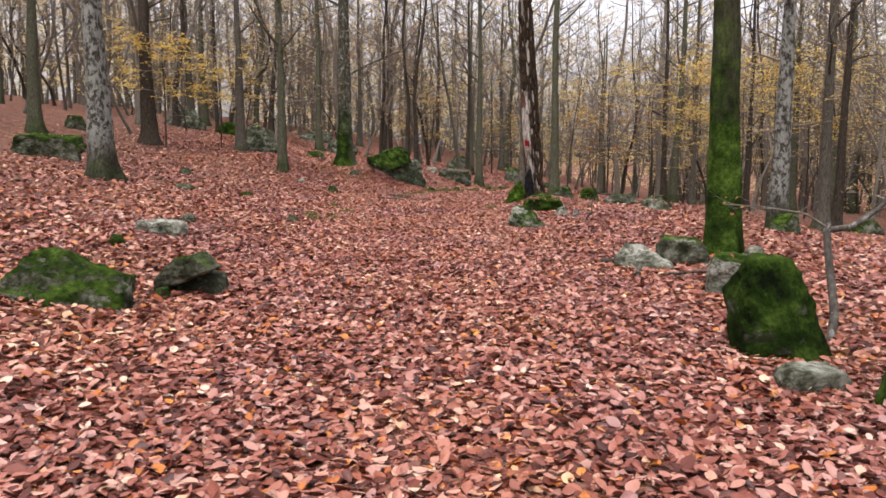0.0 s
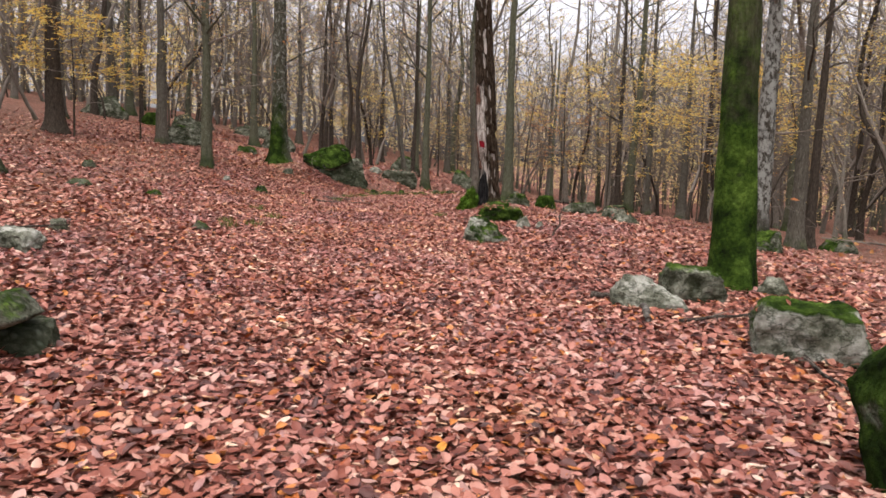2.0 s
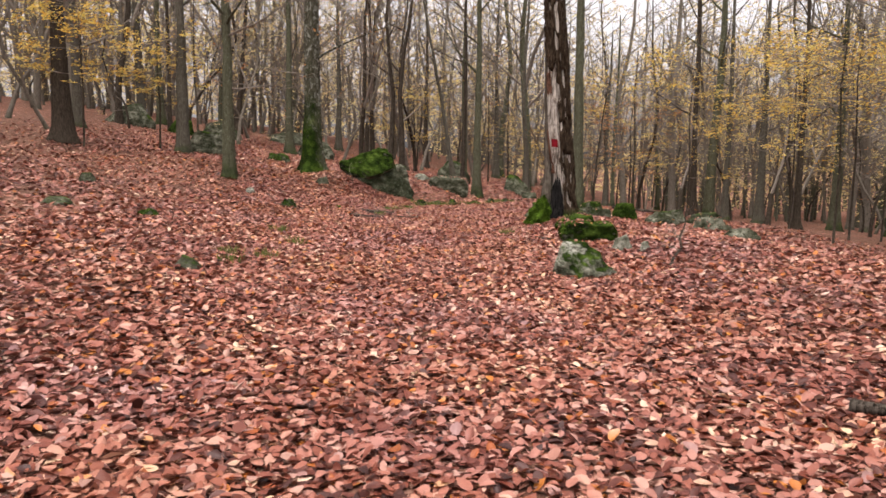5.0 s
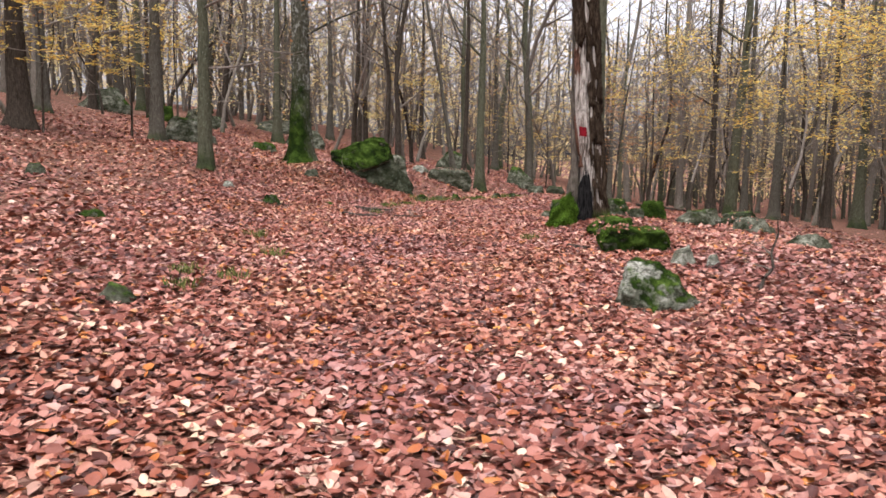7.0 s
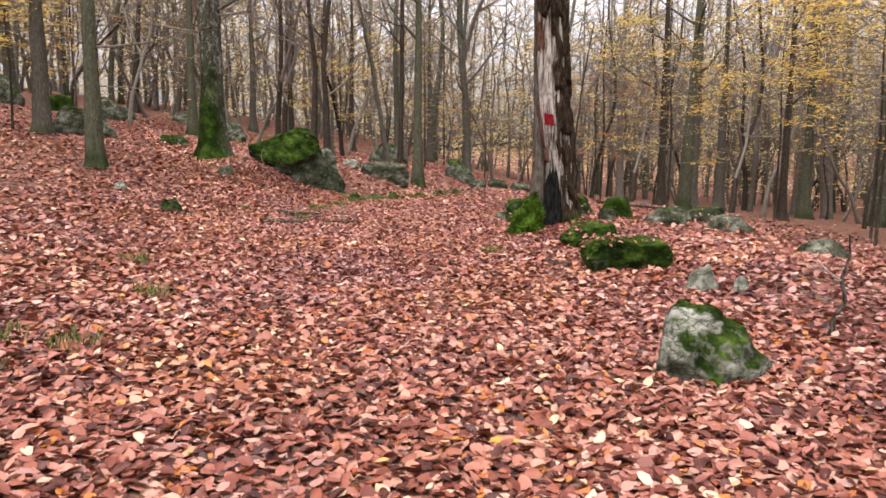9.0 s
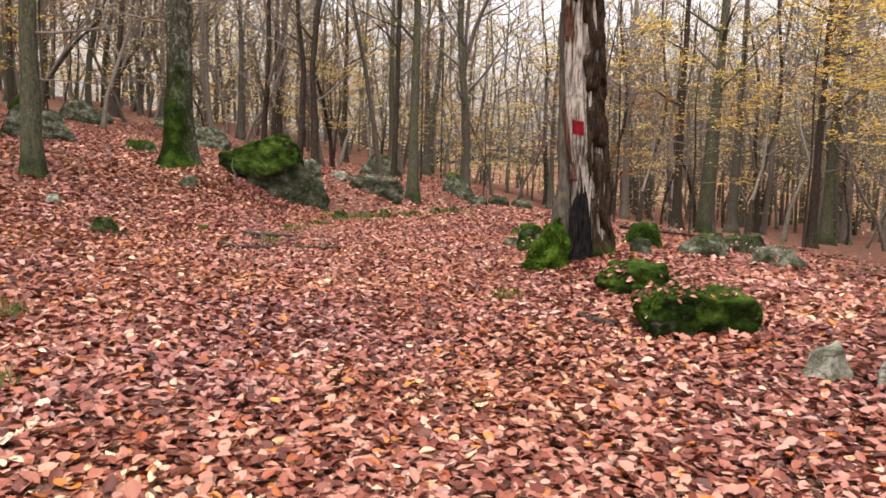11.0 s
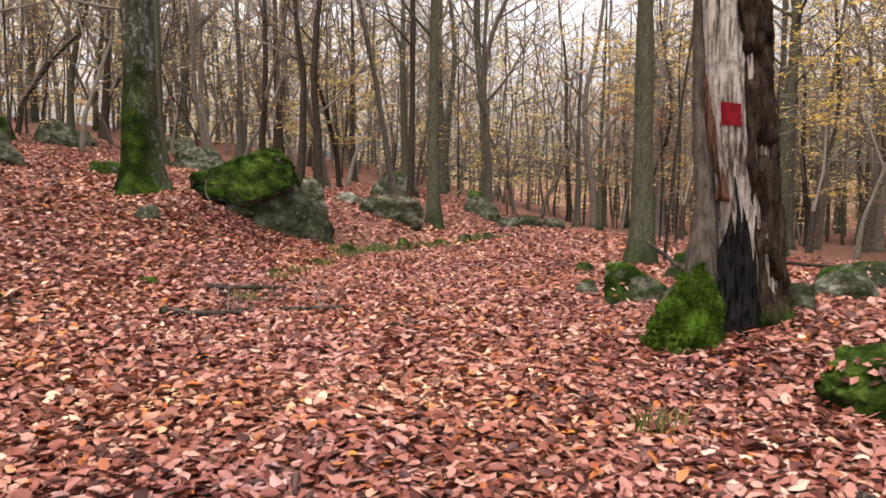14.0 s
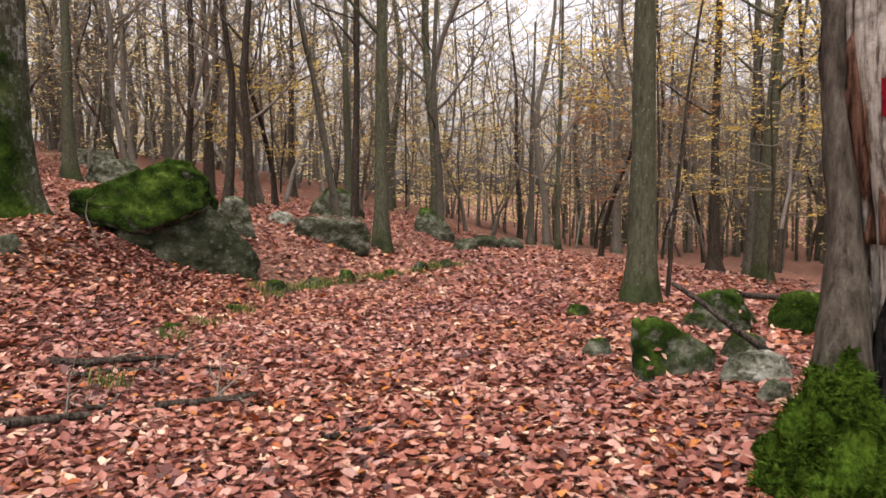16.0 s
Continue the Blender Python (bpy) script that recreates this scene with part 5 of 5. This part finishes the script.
lying("fallen_branch", 2.25, 10.65, 2.6, 10.35, 0.045, 0.03, "short dark rotten branch", 17, crook=0.02)
lying("fallen_branch", 2.62, 10.0, 2.44, 9.4, 0.045, 0.03, "short lichened grey branch", 18, crook=0.015, material=BARK_PALE)
lying("fallen_branch", 2.7, 9.3, 3.9, 9.9, 0.018, 0.01, "long thin dead branch", 19, 0.05, 0.05, 3)
lying("fallen_branch", 3.3, 8.3, 3.05, 7.0, 0.018, 0.01, "thin dead branch across the leaves", 20, 0.04, 0.04, 2)
lying("fallen_branch", 4.25, 25.15, 4.4, 24.0, 0.05, 0.04, "rotting log beside a dead tree", 21, 0.0, 0.02)
lying("fallen_branch", -4.0, 24.75, -3.25, 24.6, 0.03, 0.015, "dark stick on the slope", 22)
lying("fallen_branch", -4.55, 11.9, -4.15, 12.9, 0.02, 0.008, "dark stick leaning over a stone", 23, 0.12, 0.05, 3)
lying("fallen_branch", 2.0, 20.1, 1.8, 20.6, 0.04, 0.03, "short dark rotten branch by a mossy stone", 24, 0, 0.02)
lying("fallen_branch", 5.2, 28.6, 7.5, 29.2, 0.04, 0.02, "dead branch lying among stones", 25, 0.25, 0.08, 4)
lz = gz(3.75, 25.5)
branch_thing("leaning_branch", [(3.78, 25.5, lz - 0.02), (3.5, 25.9, lz + 0.25), (3.3, 26.3, lz + 0.5), (3.2, 26.6, lz + 0.62)], [0.035, 0.03, 0.025, 0.02], "dark dead branch propped on stones", "fallen branch", STICK, 8, 31)
dz2 = gz(-2.5, 30.2)
branch_thing("sapling", [(-2.55, 30.1, dz2 - 0.02), (-2.6, 30.1, dz2 + 0.2), (-2.68, 30.12, dz2 + 0.45), (-2.66, 30.12, dz2 + 0.62)], [0.014, 0.012, 0.008, 0.004], "thin dark seedling before a boulder", "sapling", TWIG, 5, 32, 3)
gz5 = gz(5.2, 29.5)
branch_thing("sapling", [(4.85, 29.9, gz5 - 0.02), (4.9, 29.9, gz5 + 0.8), (5.0, 29.9, gz5 + 1.9), (5.15, 29.95, gz5 + 3.2), (5.4, 30.0, gz5 + 4.6)], [0.035, 0.03, 0.026, 0.02, 0.01], "slender sapling beside a beech", "sapling", BARK_DARK, 7, 33, 9, 0.3, 1.1)


# ---- grass tufts on the bank ----
def tuft(x, y, seed, n=40, h=0.16, w=0.12):
    rng2 = random.Random(seed)
    vs, fs = [], []
    for k in range(n):
        a, rr = rng2.uniform(0, 6.283), w * math.sqrt(rng2.random())
        bx, by = rr * math.cos(a), rr * math.sin(a)
        l = h * rng2.uniform(0.5, 1.2)
        ox, oy = rng2.uniform(-1, 1) * l * 0.7, rng2.uniform(-1, 1) * l * 0.7
        s = 0.004
        b = len(vs)
        z0 = gz(x + bx, y + by) - gz(x, y) - 0.01
        vs += [(bx - s, by, z0), (bx + s, by, z0), (bx + ox * 0.4 - s, by + oy * 0.4, z0 + l * 0.7), (bx + ox * 0.4 + s, by + oy * 0.4, z0 + l * 0.7), (bx + ox, by + oy, z0 + l * 0.85)]
        fs += [(b, b + 1, b + 3, b + 2), (b + 2, b + 3, b + 4)]
    ob = new("grass_tuft", mesh_from("grass_tuft", vs, fs, GRASS, False))
    ob.location = (x, y, gz(x, y))
    return tagged(ob, "thin tuft of green grass in the leaves", "grass", "grass tufts", "stuff")


for k, (x, y) in enumerate(((-0.5, 30.4), (-0.2, 31.0), (0.2, 31.8), (0.5, 32.1), (0.9, 32.6), (1.4, 33.1), (1.9, 33.4), (2.3, 34.0), (-0.8, 29.2), (-1.1, 28.3), (-1.3, 27.5), (-1.5, 25.9), (1.35, 21.6), (-2.7, 15.8), (-2.4, 16.5), (-2.9, 16.6), (-2.9, 19.9), (-2.3, 18.2))):
    tuft(x, y, k, 45, 0.17, 0.16)

rng_b = random.Random(21)
for k in range(26):
    f = rng_b.random()
    x, y = -0.7 + 4.0 * f + rng_b.uniform(-0.12, 0.12), 30.5 + 4.6 * f + rng_b.uniform(-0.2, 0.2)
    tuft(x, y, 100 + k, 26, rng_b.uniform(0.08, 0.2), 0.14)

# ---- golden undergrowth ----
def shrub(x, y, h, seed, leaf_mat, label, leafy=0.75, spread=1.0, lo=0.3):
    rng2 = random.Random(seed)
    root = tagged(empty("young_beech", x, y, gz(x, y)), label, "sapling")
    wood, lv = ([], []), ([], [])
    pts, rad = fine_path([(0, 0, -0.05), (0.05, 0, h * 0.4), (-0.03, 0.05, h * 0.75), (0.05, 0, h)], [0.04, 0.03, 0.02, 0.008], 12)
    part("stem", stem(pts, rad, BARK_DARK, "stem", 7, 0.01, seed), root)
    for k in range(22):
        f = lo + (1 - lo) * (k + rng2.random()) / 22
        i = min(int(f * 12), 11)
        a = rng2.uniform(0, 6.283)
        grow(wood, lv, pts[i], (math.cos(a), math.sin(a), rng2.uniform(-0.05, 0.25)), spread * h * rng2.uniform(0.25, 0.5), 0.014, 2, rng2, leafy, 0.02, 4, 7, 0.085, 0.3)
    tagged(part("crown", mesh_from("crown", *wood, TWIG), root), kind="stuff")
    tagged(part("foliage", mesh_from("foliage", *lv, leaf_mat, False), root, "golden autumn leaves"), kind="stuff")
    return root


shrub(-11.2, 31.0, 4.6, 1, GOLD, "young beech glowing with golden-orange leaves", 0.95, 1.0, 0.4)
shrub(-9.8, 33.9, 4.0, 7, GOLD, "young beech with golden-orange leaves", 0.6, 0.9, 0.4)
shrub(9.3, 34.2, 5.0, 2, GOLD, "young beech with layers of yellow leaves", 0.5, 1.1, 0.3)
shrub(10.5, 26.2, 5.5, 3, GOLD, "young beech with layers of yellow leaves", 0.6, 1.1, 0.45)
shrub(8.2, 38.2, 4.5, 4, RUST, "young beech with layers of rusty leaves", 0.5, 1.1, 0.3)
shrub(15.0, 31.5, 6.0, 5, GOLD, "young beech with layers of yellow leaves", 0.6, 1.1, 0.4)
shrub(12.6, 29.2, 6.6, 9, GOLD, "young beech with high layers of yellow leaves", 0.7, 1.0, 0.5)
shrub(7.8, 36.2, 6.2, 10, GOLD, "young beech with high layers of yellow leaves", 0.55, 0.9, 0.5)
shrub(14.2, 36.4, 7.2, 11, GOLD, "young beech with high layers of orange-yellow leaves", 0.7, 1.0, 0.5)
shrub(17.6, 27.4, 7.2, 12, GOLD, "young beech with high layers of yellow leaves", 0.7, 1.0, 0.45)
shrub(-1.0, 46.5, 5.0, 6, GOLD, "young beech with yellow-green leaves", 0.55, 1.1, 0.3)
shrub(7.0, 54.0, 5.0, 8, GOLD, "young beech with yellow leaves", 0.5, 1.1, 0.25)

# ---- single leaves that lie on top, nearest the track ----
leaf_vs = [(0, -0.5, 0.0), (0.2, -0.3, 0.05), (0.31, 0.0, 0.09), (0.2, 0.3, 0.06), (0, 0.5, 0.05), (-0.2, 0.3, 0.06), (-0.31, 0.0, 0.09), (-0.2, -0.3, 0.05), (0, 0, 0.0)]
leaf_fs = [(8, i, (i + 1) % 8) for i in range(8)]
TOP = leaf_material("pale_fallen_leaf", [(0.0, (0.42, 0.22, 0.16)), (0.45, (0.46, 0.27, 0.19)), (0.7, (0.52, 0.35, 0.25)), (0.82, (0.52, 0.26, 0.05)), (0.9, (0.42, 0.13, 0.03)), (1.0, (0.6, 0.45, 0.2))], 0.1)
one_leaf = mesh_from("leaf", leaf_vs, leaf_fs, TOP)
rng = random.Random(77)
for k in range(290):
    x, y = rng.uniform(-2.8, 2.4), rng.uniform(2.4, 29)
    ob = new("leaf", one_leaf)
    ob.parent = ground
    s = rng.uniform(0.07, 0.105)
    ob.matrix_world = pose(x, y, gz(x, y) + 0.035, rng.uniform(-14, 14), rng.uniform(-14, 14), rng.uniform(0, 360)) @ Matrix.Scale(s, 4)
